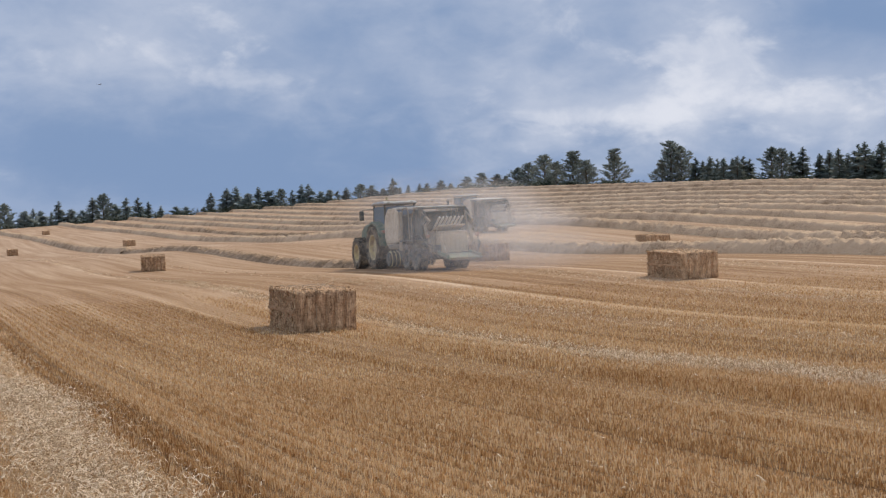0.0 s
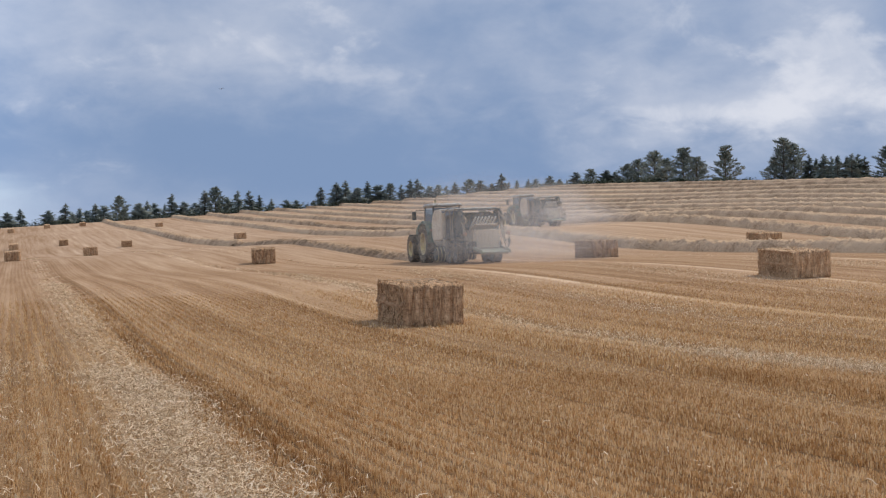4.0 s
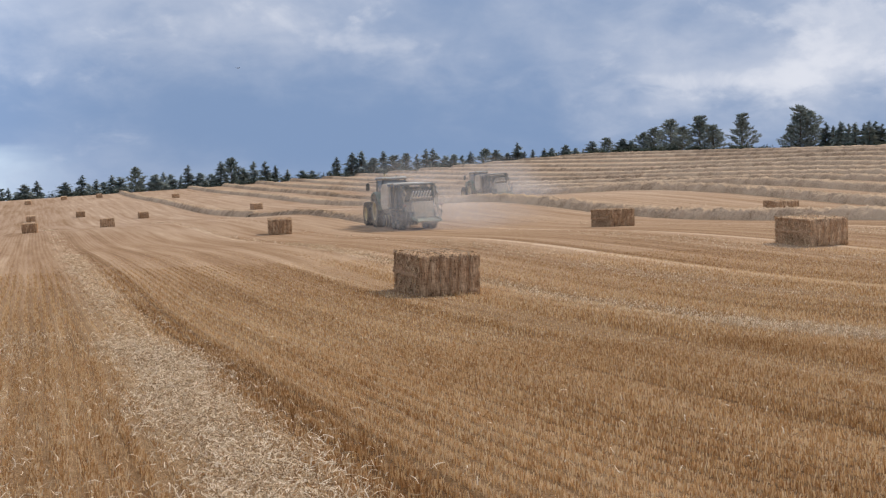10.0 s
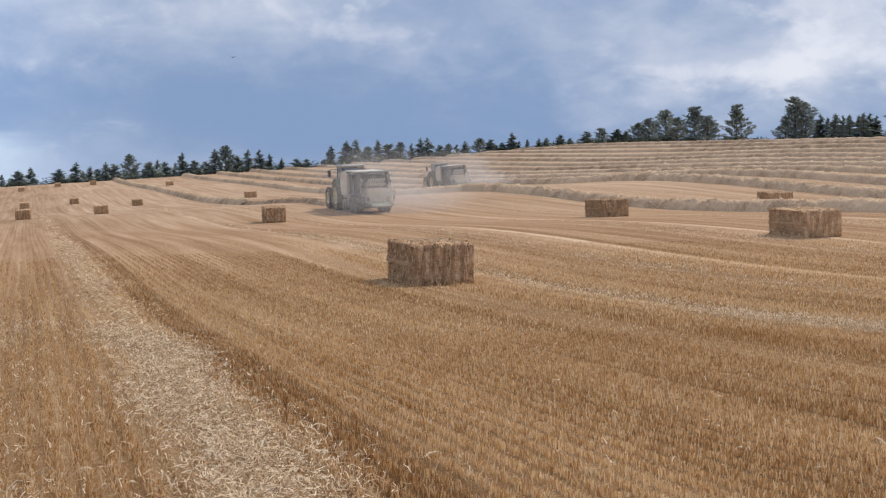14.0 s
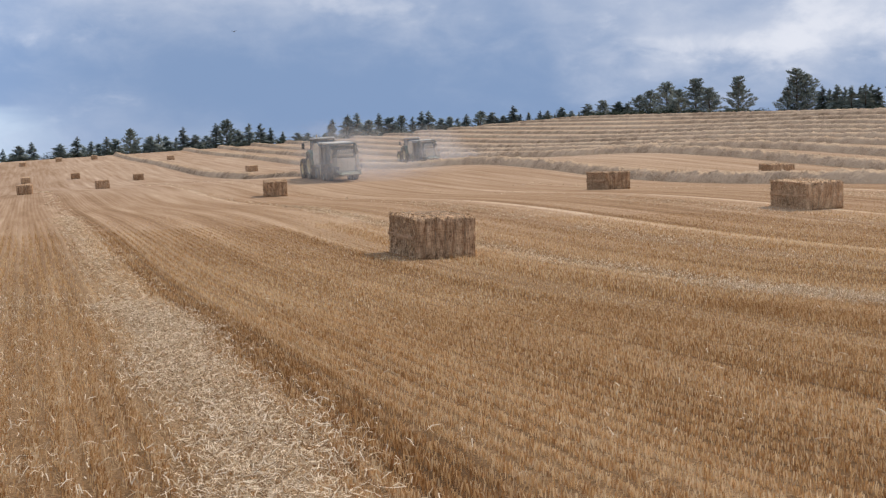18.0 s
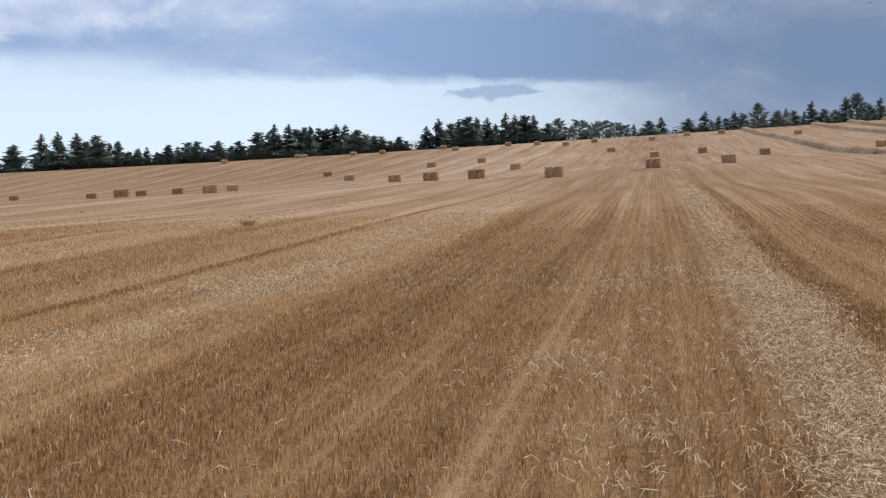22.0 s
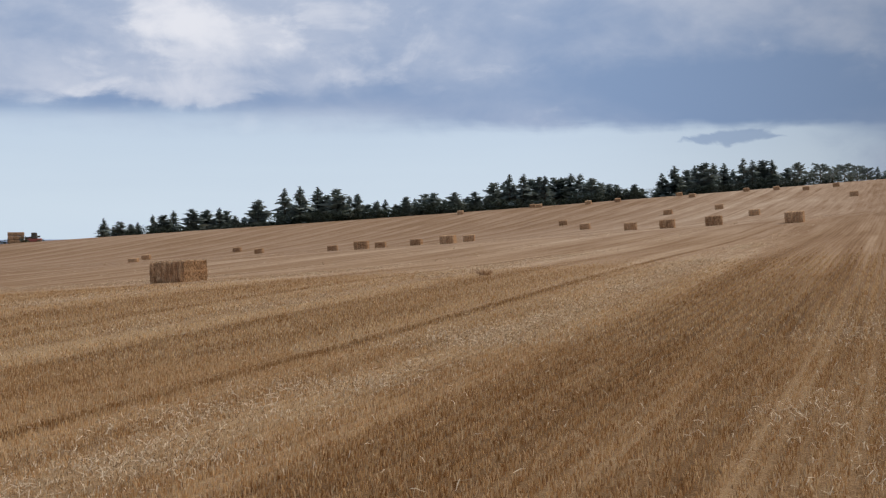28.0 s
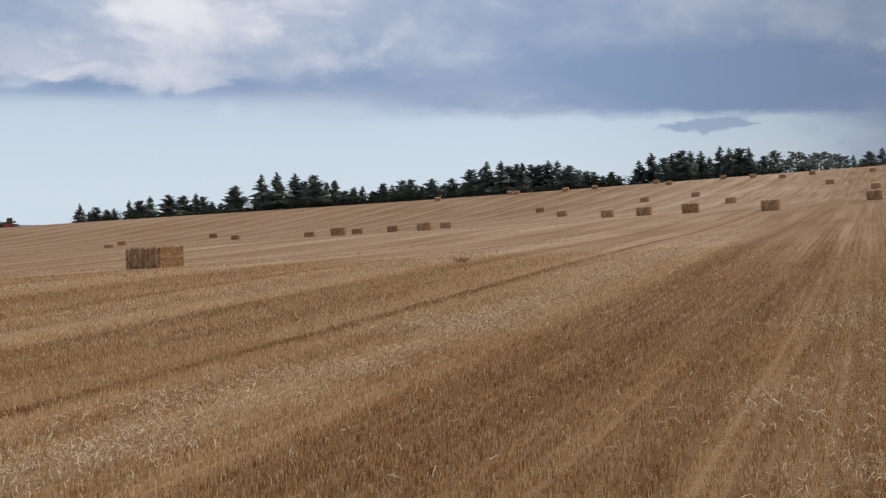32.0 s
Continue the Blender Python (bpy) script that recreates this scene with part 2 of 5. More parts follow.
def swath_tone(t):
    """Stripes of chaff, wheel marks and rows along the field, as one number about 0.5."""
    obj = coords(t)
    n = t.nodes.new("ShaderNodeSeparateXYZ")
    t.links.new(obj, n.inputs[0])
    x, y, _ = n.outputs
    stretched = combine(t, x, maths(t, "MULTIPLY", y, 0.035), 0.0)
    wander = noise_at(t, combine(t, maths(t, "MULTIPLY", x, 0.05), maths(t, "MULTIPLY", y, 0.02), 5.0), 1.0, 2)
    xw = maths(t, "ADD", x, maths(t, "MULTIPLY_ADD", wander, 0.3, -0.15))
    phase = swath_phase(t, xw)
    def grey(*stops):
        return [(p, (v,) * 3) for p, v in stops]

    # the pass before the camera: chaff in its middle, a rough brown furrow with its ridge's shade in the tone, then
    # paler and browner drill widths
    stripes = ramp(t, phase, grey((0.0, 0.44), (0.10, 0.34), (0.14, 0.38), (0.158, 0.66), (0.186, 0.64), (0.205, 0.42), (0.25, 0.55), (0.28, 0.54), (0.31, 0.42), (0.40, 0.46), (0.445, 0.48), (0.48, 0.64),
                                  (0.54, 0.72), (0.60, 0.60), (0.625, 0.12), (0.68, 0.12), (0.71, 0.60), (0.75, 0.56), (0.80, 0.40), (0.84, 0.58), (0.90, 0.42)))
    eastern = ramp(t, phase, grey((0.0, 0.40), (0.12, 0.50), (0.18, 0.34), (0.30, 0.46), (0.36, 0.36), (0.44, 0.50), (0.58, 0.42), (0.70, 0.52), (0.80, 0.58),
                                  (0.84, 0.98), (0.87, 0.98), (0.89, 0.28), (0.93, 0.30), (0.97, 0.50), (1.0, 0.42)))
    western = ramp(t, phase, grey((0.0, 0.50), (0.12, 0.58), (0.17, 0.60), (0.195, 0.10), (0.22, 0.12), (0.24, 0.66), (0.30, 0.56), (0.40, 0.68),
                                  (0.60, 0.74), (0.66, 0.66), (0.70, 0.40), (0.80, 0.36), (0.88, 0.42), (1.0, 0.46)))
    stripes = blend(t, ramp01(t, x, -1.6, -1.9), stripes, western)
    stripes = blend(t, ramp01(t, x, 4.4, 4.8), stripes, eastern)
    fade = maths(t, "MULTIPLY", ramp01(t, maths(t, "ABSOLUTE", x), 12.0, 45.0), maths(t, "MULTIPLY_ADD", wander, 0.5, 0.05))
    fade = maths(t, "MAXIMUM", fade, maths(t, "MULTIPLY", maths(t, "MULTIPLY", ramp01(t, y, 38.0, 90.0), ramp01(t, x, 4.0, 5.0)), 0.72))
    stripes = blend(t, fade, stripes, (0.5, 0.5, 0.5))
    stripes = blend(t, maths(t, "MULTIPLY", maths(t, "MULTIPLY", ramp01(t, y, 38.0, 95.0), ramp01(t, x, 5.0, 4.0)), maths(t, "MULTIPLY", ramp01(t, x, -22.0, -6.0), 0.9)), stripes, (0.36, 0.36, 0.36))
    worn = noise_at(t, combine(t, maths(t, "MULTIPLY", x, 0.9), maths(t, "MULTIPLY", y, 0.45), 7.0), 1.0, 3, 0.6)
    stripes = blend(t, maths(t, "MULTIPLY", ramp01(t, worn, 0.45, 0.7), 0.7), stripes, (0.48, 0.48, 0.48))
    # drilled rows
    row = maths(t, "MULTIPLY", maths(t, "ADD", maths(t, "SINE", maths(t, "MULTIPLY", xw, 2 * math.pi / ROW)), 0.0), 0.06)
    stripes = maths(t, "ADD", stripes, row)
    streak = noise_at(t, stretched, 1.1, 6, 0.62)
    tone = maths(t, "MULTIPLY_ADD", maths(t, "SUBTRACT", streak, 0.5), 0.8, maths(t, "MULTIPLY_ADD", stripes, 0.85, 0.07))
    thread = noise_at(t, combine(t, maths(t, "MULTIPLY", x, 2.4), maths(t, "MULTIPLY", y, 0.03), 11.0), 1.0, 4, 0.6)
    tone = maths(t, "ADD", tone, maths(t, "MULTIPLY_ADD", thread, 0.7, -0.35))
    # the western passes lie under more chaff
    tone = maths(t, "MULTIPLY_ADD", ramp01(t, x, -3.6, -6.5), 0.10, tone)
    # tone falls again from x -10 out to -60
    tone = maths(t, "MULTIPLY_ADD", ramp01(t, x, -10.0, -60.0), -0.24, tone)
    return obj, x, y, tone


def translucent(t, s, colour, share):
    """Thin dry straw lets some light through."""
    tr = t.nodes.new("ShaderNodeBsdfTranslucent")
    t.links.new(colour, tr.inputs["Color"])
    mix = t.nodes.new("ShaderNodeMixShader")
    mix.inputs[0].default_value = share
    t.links.new(s.outputs[0], mix.inputs[1])
    t.links.new(tr.outputs[0], mix.inputs[2])
    t.links.new(mix.outputs[0], t.nodes["Material Output"].inputs[0])


def make_ground_material():
    m, t, s = material("stubble_ground", 0.95)
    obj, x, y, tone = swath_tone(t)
    patch = noise_at(t, obj, 0.03, 3)
    grain = noise_at(t, obj, 9.0, 5, 0.7)
    tone = maths(t, "ADD", tone, maths(t, "MULTIPLY_ADD", patch, 0.4, -0.2))
    tone = maths(t, "ADD", tone, maths(t, "MULTIPLY_ADD", grain, 0.5, -0.25))
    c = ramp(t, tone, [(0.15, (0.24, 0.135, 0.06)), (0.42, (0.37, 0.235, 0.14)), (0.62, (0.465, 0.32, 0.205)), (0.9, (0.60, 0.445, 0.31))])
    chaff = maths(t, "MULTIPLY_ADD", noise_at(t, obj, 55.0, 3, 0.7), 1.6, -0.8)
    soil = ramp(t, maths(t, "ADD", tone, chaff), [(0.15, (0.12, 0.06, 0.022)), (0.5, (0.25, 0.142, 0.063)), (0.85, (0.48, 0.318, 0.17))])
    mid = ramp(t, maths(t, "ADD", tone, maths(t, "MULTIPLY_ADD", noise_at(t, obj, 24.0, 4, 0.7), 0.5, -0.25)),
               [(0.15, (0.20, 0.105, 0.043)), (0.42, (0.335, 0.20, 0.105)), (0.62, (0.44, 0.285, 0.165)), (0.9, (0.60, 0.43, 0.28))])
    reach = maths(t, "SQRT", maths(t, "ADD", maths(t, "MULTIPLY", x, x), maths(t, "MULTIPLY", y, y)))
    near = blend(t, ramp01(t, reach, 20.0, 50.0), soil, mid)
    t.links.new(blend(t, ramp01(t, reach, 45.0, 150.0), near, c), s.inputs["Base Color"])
    relief(t, s, maths(t, "ADD", tone, grain), 0.6, 0.05)
    return m


def make_straw_material(name, dark, mid, light, scale=30.0, bump=0.4, each=0.24, thin=0.0, spread=0.25):
    m, t, s = material(name, 0.85)
    obj = coords(t)
    n1 = noise_at(t, obj, scale, 5, 0.7)
    n2 = noise_at(t, obj, scale * 0.06, 3)
    geo = t.nodes.new("ShaderNodeNewGeometry")
    info = t.nodes.new("ShaderNodeObjectInfo")
    f = maths(t, "ADD", maths(t, "MULTIPLY", n1, 0.6), maths(t, "MULTIPLY_ADD", n2, 0.35, 0.03))
    f = maths(t, "ADD", f, maths(t, "MULTIPLY_ADD", geo.outputs["Random Per Island"], each, -each / 2))
    f = maths(t, "ADD", f, maths(t, "MULTIPLY_ADD", info.outputs["Random"], 0.1, -0.05))
    c = ramp(t, f, [(0.5 - spread, dark), (0.5, mid), (0.5 + spread, light)])
    t.links.new(c, s.inputs["Base Color"])
    relief(t, s, n1, bump, 0.02)
    if thin:
        translucent(t, s, c, thin)
    return m


def make_plain(name, colour, rough=0.5, metal=0.0, dust=0.3, scale=4.0):
    """Painted or moulded surface under a coat of straw dust."""
    m, t, s = material(name, rough, metal)
    obj = coords(t)
    f = maths(t, "MULTIPLY_ADD", noise_at(t, obj, scale, 5, 0.65), 1.4, -0.7 + dust)
    c = blend(t, ramp01(t, f, -0.2, 0.6), colour, (0.36, 0.28, 0.19))
    t.links.new(c, s.inputs["Base Color"])
    rr = maths(t, "MULTIPLY_ADD", ramp01(t, f, -0.2, 0.6), 0.9 - rough, rough)
    t.links.new(rr, s.inputs["Roughness"])
    relief(t, s, noise_at(t, obj, 60, 3), 0.08, 0.01)
    return m


def make_needles(name, dark, light):
    m, t, s = material(name, 0.8)
    geo = t.nodes.new("ShaderNodeNewGeometry")
    info = t.nodes.new("ShaderNodeObjectInfo")
    f = maths(t, "MULTIPLY_ADD", geo.outputs["Random Per Island"], 0.55, maths(t, "MULTIPLY", info.outputs["Random"], 0.45))
    c = blend(t, f, dark, light)
    t.links.new(c, s.inputs["Base Color"])
    translucent(t, s, c, 0.25)
    return m


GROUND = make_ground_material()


def make_stubble_material():
    m, t, s = material("cut_stalks", 0.8)
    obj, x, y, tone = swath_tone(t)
    geo = t.nodes.new("ShaderNodeNewGeometry")
    f = maths(t, "ADD", maths(t, "MULTIPLY", tone, 0.75), maths(t, "MULTIPLY_ADD", geo.outputs["Random Per Island"], 0.78, -0.16))
    f = maths(t, "ADD", f, maths(t, "MULTIPLY_ADD", noise_at(t, obj, 0.5, 3), 0.3, -0.15))
    f = maths(t, "ADD", f, maths(t, "MULTIPLY_ADD", noise_at(t, obj, 6.0, 3), 0.7, -0.35))
    c = ramp(t, f, [(0.1, (0.26, 0.12, 0.04)), (0.42, (0.50, 0.278, 0.112)), (0.62, (0.625, 0.395, 0.185)), (0.9, (0.77, 0.56, 0.33))])
    t.links.new(c, s.inputs["Base Color"])
    translucent(t, s, c, 0.3)
    return m


STUBBLE = make_stubble_material()
CHAFF = make_straw_material("pale_chaff", (0.33, 0.22, 0.12), (0.57, 0.42, 0.26), (0.80, 0.64, 0.45), 3.0, 0.0, 0.75, 0.15)
BALE_WISP = make_straw_material("bale_wisps", (0.26, 0.165, 0.09), (0.44, 0.29, 0.165), (0.68, 0.485, 0.30), 1.0, 0.0, 0.7, 0.2)
STRAW = make_straw_material("windrow_straw", (0.07, 0.043, 0.023), (0.29, 0.188, 0.108), (0.54, 0.372, 0.23), 9.0, 1.6, spread=0.14)
WISP = make_straw_material("windrow_wisps", (0.15, 0.096, 0.054), (0.36, 0.24, 0.145), (0.56, 0.405, 0.26), 1.0, 0.0, 0.7, 0.2)


def make_bale_material():
    m, t, s = material("pressed_straw", 0.85)
    obj = coords(t)
    n = t.nodes.new("ShaderNodeSeparateXYZ")
    t.links.new(obj, n.inputs[0])
    x, y, z = n.outputs
    upright = noise_at(t, combine(t, maths(t, "MULTIPLY", x, 38.0), maths(t, "MULTIPLY", y, 38.0), maths(t, "MULTIPLY", z, 4.5)), 1.0, 5, 0.7, 0.8)
    cross = noise_at(t, combine(t, maths(t, "MULTIPLY", x, 10.0), maths(t, "MULTIPLY", y, 6.0), maths(t, "MULTIPLY", z, 34.0)), 1.0, 5, 0.7, 0.8)
    blot = noise_at(t, obj, 3.2, 4, 0.6)
    info = t.nodes.new("ShaderNodeObjectInfo")
    nrm = t.nodes.new("ShaderNodeSeparateXYZ")
    t.links.new(coords(t, "Normal"), nrm.inputs[0])
    flank = ramp01(t, maths(t, "ABSOLUTE", nrm.outputs[0]), 0.5, 0.8)       # long sides show the layers lying flat
    f = maths(t, "ADD", maths(t, "MULTIPLY", upright, maths(t, "MULTIPLY_ADD", flank, -0.18, 0.60)), maths(t, "MULTIPLY", cross, maths(t, "MULTIPLY_ADD", flank, 0.18, 0.25)))
    f = maths(t, "ADD", f, maths(t, "MULTIPLY", flank, -0.07))
    f = maths(t, "ADD", f, maths(t, "MULTIPLY_ADD", blot, 0.26, -0.08))
    f = maths(t, "ADD", f, maths(t, "MULTIPLY_ADD", info.outputs["Random"], 0.06, -0.07))
    f = maths(t, "ADD", maths(t, "MULTIPLY", f, maths(t, "MULTIPLY_ADD", flank, -1.1, 2.2)), maths(t, "MULTIPLY_ADD", flank, 0.49, -0.54))
    t.links.new(ramp(t, f, [(0.18, (0.14, 0.075, 0.036)), (0.34, (0.39, 0.232, 0.125)), (0.51, (0.61, 0.392, 0.222)), (0.74, (0.82, 0.59, 0.375))]), s.inputs["Base Color"])
    relief(t, s, maths(t, "ADD", upright, cross), 0.6, 0.03)
    return m


BALE = make_bale_material()
PALE_BALE = make_straw_material("dusty_bale", (0.36, 0.27, 0.18), (0.54, 0.42, 0.29), (0.68, 0.55, 0.40), 12.0, 0.4)
GREEN = make_plain("green_paint", (0.05, 0.105, 0.062), 0.5, 0, 0.08)
YELLOW = make_plain("yellow_paint", (0.72, 0.58, 0.24), 0.4, 0, 0.3)
RUBBER = make_plain("tyre_rubber", (0.03, 0.03, 0.03), 0.9, 0, 0.12)
DARK = make_plain("dark_frame", (0.05, 0.055, 0.048), 0.7, 0, 0.02)
STEEL = make_plain("dusty_steel", (0.42, 0.40, 0.36), 0.5, 0.3, 0.45)
PANEL = make_plain("dusty_panel", (0.60, 0.49, 0.355), 0.7, 0, 0.1)
CAB_ROOF = make_plain("cab_roof", (0.38, 0.37, 0.34), 0.5, 0, 0.1)
ROOF = make_plain("pale_roof", (0.62, 0.58, 0.50), 0.6, 0, 0.1)
CHUTE = make_plain("chute_green", (0.11, 0.22, 0.15), 0.6, 0, 0.25)
RED = make_plain("red_paint", (0.42, 0.05, 0.04), 0.4, 0, 0.05)
TWINE = make_plain("bale_twine", (0.42, 0.31, 0.19), 0.7, 0, 0.2)
BARK = make_plain("bark", (0.11, 0.085, 0.065), 0.95, 0, 0.0)
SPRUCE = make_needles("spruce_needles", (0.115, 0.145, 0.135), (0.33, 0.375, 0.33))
# the same spruce needles, with distance haze lightened into their colour
HAZED_SPRUCE = make_needles("hazed_spruce_needles", (0.17, 0.205, 0.20), (0.42, 0.465, 0.435))
PINE = make_needles("pine_needles", (0.11, 0.132, 0.115), (0.32, 0.35, 0.30))
HEDGE = make_needles("hedge_leaves", (0.03, 0.04, 0.028), (0.09, 0.11, 0.075))
FEATHER = make_plain("dark_feathers", (0.03, 0.028, 0.025), 0.8, 0, 0.0)


def make_glass():
    m, t, s = material("cab_glass", 0.05)
    # blue-grey base stands for sky mirrored in the panes
    s.inputs["Base Color"].default_value = (0.30, 0.36, 0.41, 1)
    s.inputs["Transmission Weight"].default_value = 0.4
    return m


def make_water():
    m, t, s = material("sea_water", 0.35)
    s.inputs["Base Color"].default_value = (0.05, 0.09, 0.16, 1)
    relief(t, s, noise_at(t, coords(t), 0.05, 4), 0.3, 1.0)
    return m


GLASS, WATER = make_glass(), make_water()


# ---- mesh helpers ----
def mesh_of(name, verts, faces, mat, smooth=False):
    me = bpy.data.meshes.new(name)
    me.from_pydata(verts, [], faces)
    me.materials.append(mat)
    if smooth:
        me.polygons.foreach_set("use_smooth", [True] * len(me.polygons))
    me.update()
    return me


def mesh_fast(name, verts, quads, mat):
    me = bpy.data.meshes.new(name)
    me.vertices.add(len(verts))
    me.vertices.foreach_set("co", np.asarray(verts, np.float32).ravel())
    sides = quads.shape[1]
    me.loops.add(len(quads) * sides)
    me.loops.foreach_set("vertex_index", np.asarray(quads, np.int32).ravel())
    me.polygons.add(len(quads))
    me.polygons.foreach_set("loop_start", np.arange(0, len(quads) * sides, sides, dtype=np.int32))
    me.materials.append(mat)
    me.update(calc_edges=True)
    return me


def part(name, bm, mat, parent, label="", smooth=False):
    me = bpy.data.meshes.new(name)
    bm.to_mesh(me)
    bm.free()
    me.materials.append(mat)
    if smooth:
        me.polygons.foreach_set("use_smooth", [True] * len(me.polygons))
    ob = new(name, me)
    ob.parent = parent
    if label:
        ob["label"] = label
    return ob


def box(size, at=(0, 0, 0), turn=(0, 0, 0), bevel=0.03, bm=None, taper=1.0):
    """A bevelled block; taper narrows its top."""
    bm = bm or bmesh.new()
    made = bmesh.ops.create_cube(bm, size=1.0)["verts"]
    for v in made:
        k = taper if v.co.z > 0 else 1.0
        v.co = Vector((v.co.x * size[0] * k, v.co.y * size[1] * k, v.co.z * size[2]))
    if bevel:
        edges = list({e for v in made for e in v.link_edges})
        got = bmesh.ops.bevel(bm, geom=edges, offset=min(bevel, min(size) * 0.45), segments=1, affect="EDGES")
        made = list(set(got["verts"]) | {v for v in made if v.is_valid})
    bmesh.ops.transform(bm, matrix=pose(*at, *turn), verts=made)
    return bm


def tube(points, radius, bm=None, sides=8):
    """A round bar through points."""
    bm = bm or bmesh.new()
    rings = []
    pts = [Vector(p) for p in points]
    for i, p in enumerate(pts):
        d = (pts[min(i + 1, len(pts) - 1)] - pts[max(i - 1, 0)]).normalized()
        side = d.cross(Vector((0.31, 0.2, 0.93))).normalized()
        up = side.cross(d)
        r = radius[i] if isinstance(radius, (list, tuple)) else radius
        rings.append([bm.verts.new(p + r * (math.cos(a) * side + math.sin(a) * up)) for a in (2 * math.pi * k / sides for k in range(sides))])
    for a, b in zip(rings, rings[1:]):
        for k in range(sides):
            bm.faces.new((a[k], a[(k + 1) % sides], b[(k + 1) % sides], b[k]))
    bm.faces.new(rings[0][::-1])
    bm.faces.new(rings[-1])
    return bm


def prism(outline, x0, x1, bm=None, bevel=0.02):
    """A side profile (y, z) drawn out from x0 to x1."""
    bm = bm or bmesh.new()
    a = [bm.verts.new((x0, y, z)) for y, z in outline]
    b = [bm.verts.new((x1, y, z)) for y, z in outline]
    n = len(outline)
    faces = [bm.faces.new(a[::-1]), bm.faces.new(b)]
    for k in range(n):
        faces.append(bm.faces.new((a[k], a[(k + 1) % n], b[(k + 1) % n], b[k])))
    bmesh.ops.recalc_face_normals(bm, faces=faces)
    if bevel:
        bmesh.ops.bevel(bm, geom=list({e for f in faces for e in f.edges}), offset=bevel, segments=1, affect="EDGES")
    return bm


def lathe(profile, sides=24, bm=None):
    """A profile (radius, x) spun round the x axis."""
    bm = bm or bmesh.new()
    rings = [[bm.verts.new((x, r * math.cos(a), r * math.sin(a))) for a in (2 * math.pi * k / sides for k in range(sides))] for r, x in profile]
    for a, b in zip(rings, rings[1:]):
        for k in range(sides):
            bm.faces.new((a[k], a[(k + 1) % sides], b[(k + 1) % sides], b[k]))
    bmesh.ops.recalc_face_normals(bm, faces=bm.faces[:])
    return bm


# ---- ground and sea ----
def make_ground():
    rs = [0.0] + list(np.geomspace(2.0, 420, 240)) + list(np.geomspace(440, 4800, 30))
    fan = list(np.arange(-44, 44, 0.4))
    rest = list(np.arange(44, 316, 8.0))
    az = np.radians(np.array(fan + rest))
    n = len(az)
    verts = [(0.0, 0.0, height(0, 0))]
    R, A = np.meshgrid(np.array(rs[1:]), az, indexing="ij")
    X, Y = R * np.sin(A), R * np.cos(A)
    Z = land(X, Y)
    verts += list(zip(X.ravel().tolist(), Y.ravel().tolist(), Z.ravel().tolist()))
    faces = [(0, 1 + (k + 1) % n, 1 + k) for k in range(n)]
    for i in range(len(rs) - 2):
        a, b = 1 + i * n, 1 + (i + 1) * n
        faces += [(a + k, a + (k + 1) % n, b + (k + 1) % n, b + k) for k in range(n)]
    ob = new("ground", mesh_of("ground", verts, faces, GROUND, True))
    tagged(ob, "rolling harvested field of golden stubble with straight swath lines", "field", kind="structure")


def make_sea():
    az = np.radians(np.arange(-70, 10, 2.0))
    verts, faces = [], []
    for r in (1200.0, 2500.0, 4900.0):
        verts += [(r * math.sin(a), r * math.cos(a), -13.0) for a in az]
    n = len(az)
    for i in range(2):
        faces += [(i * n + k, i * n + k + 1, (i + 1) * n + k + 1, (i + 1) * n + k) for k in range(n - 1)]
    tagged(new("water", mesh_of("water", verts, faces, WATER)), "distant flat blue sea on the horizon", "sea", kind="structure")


make_ground()
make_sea()

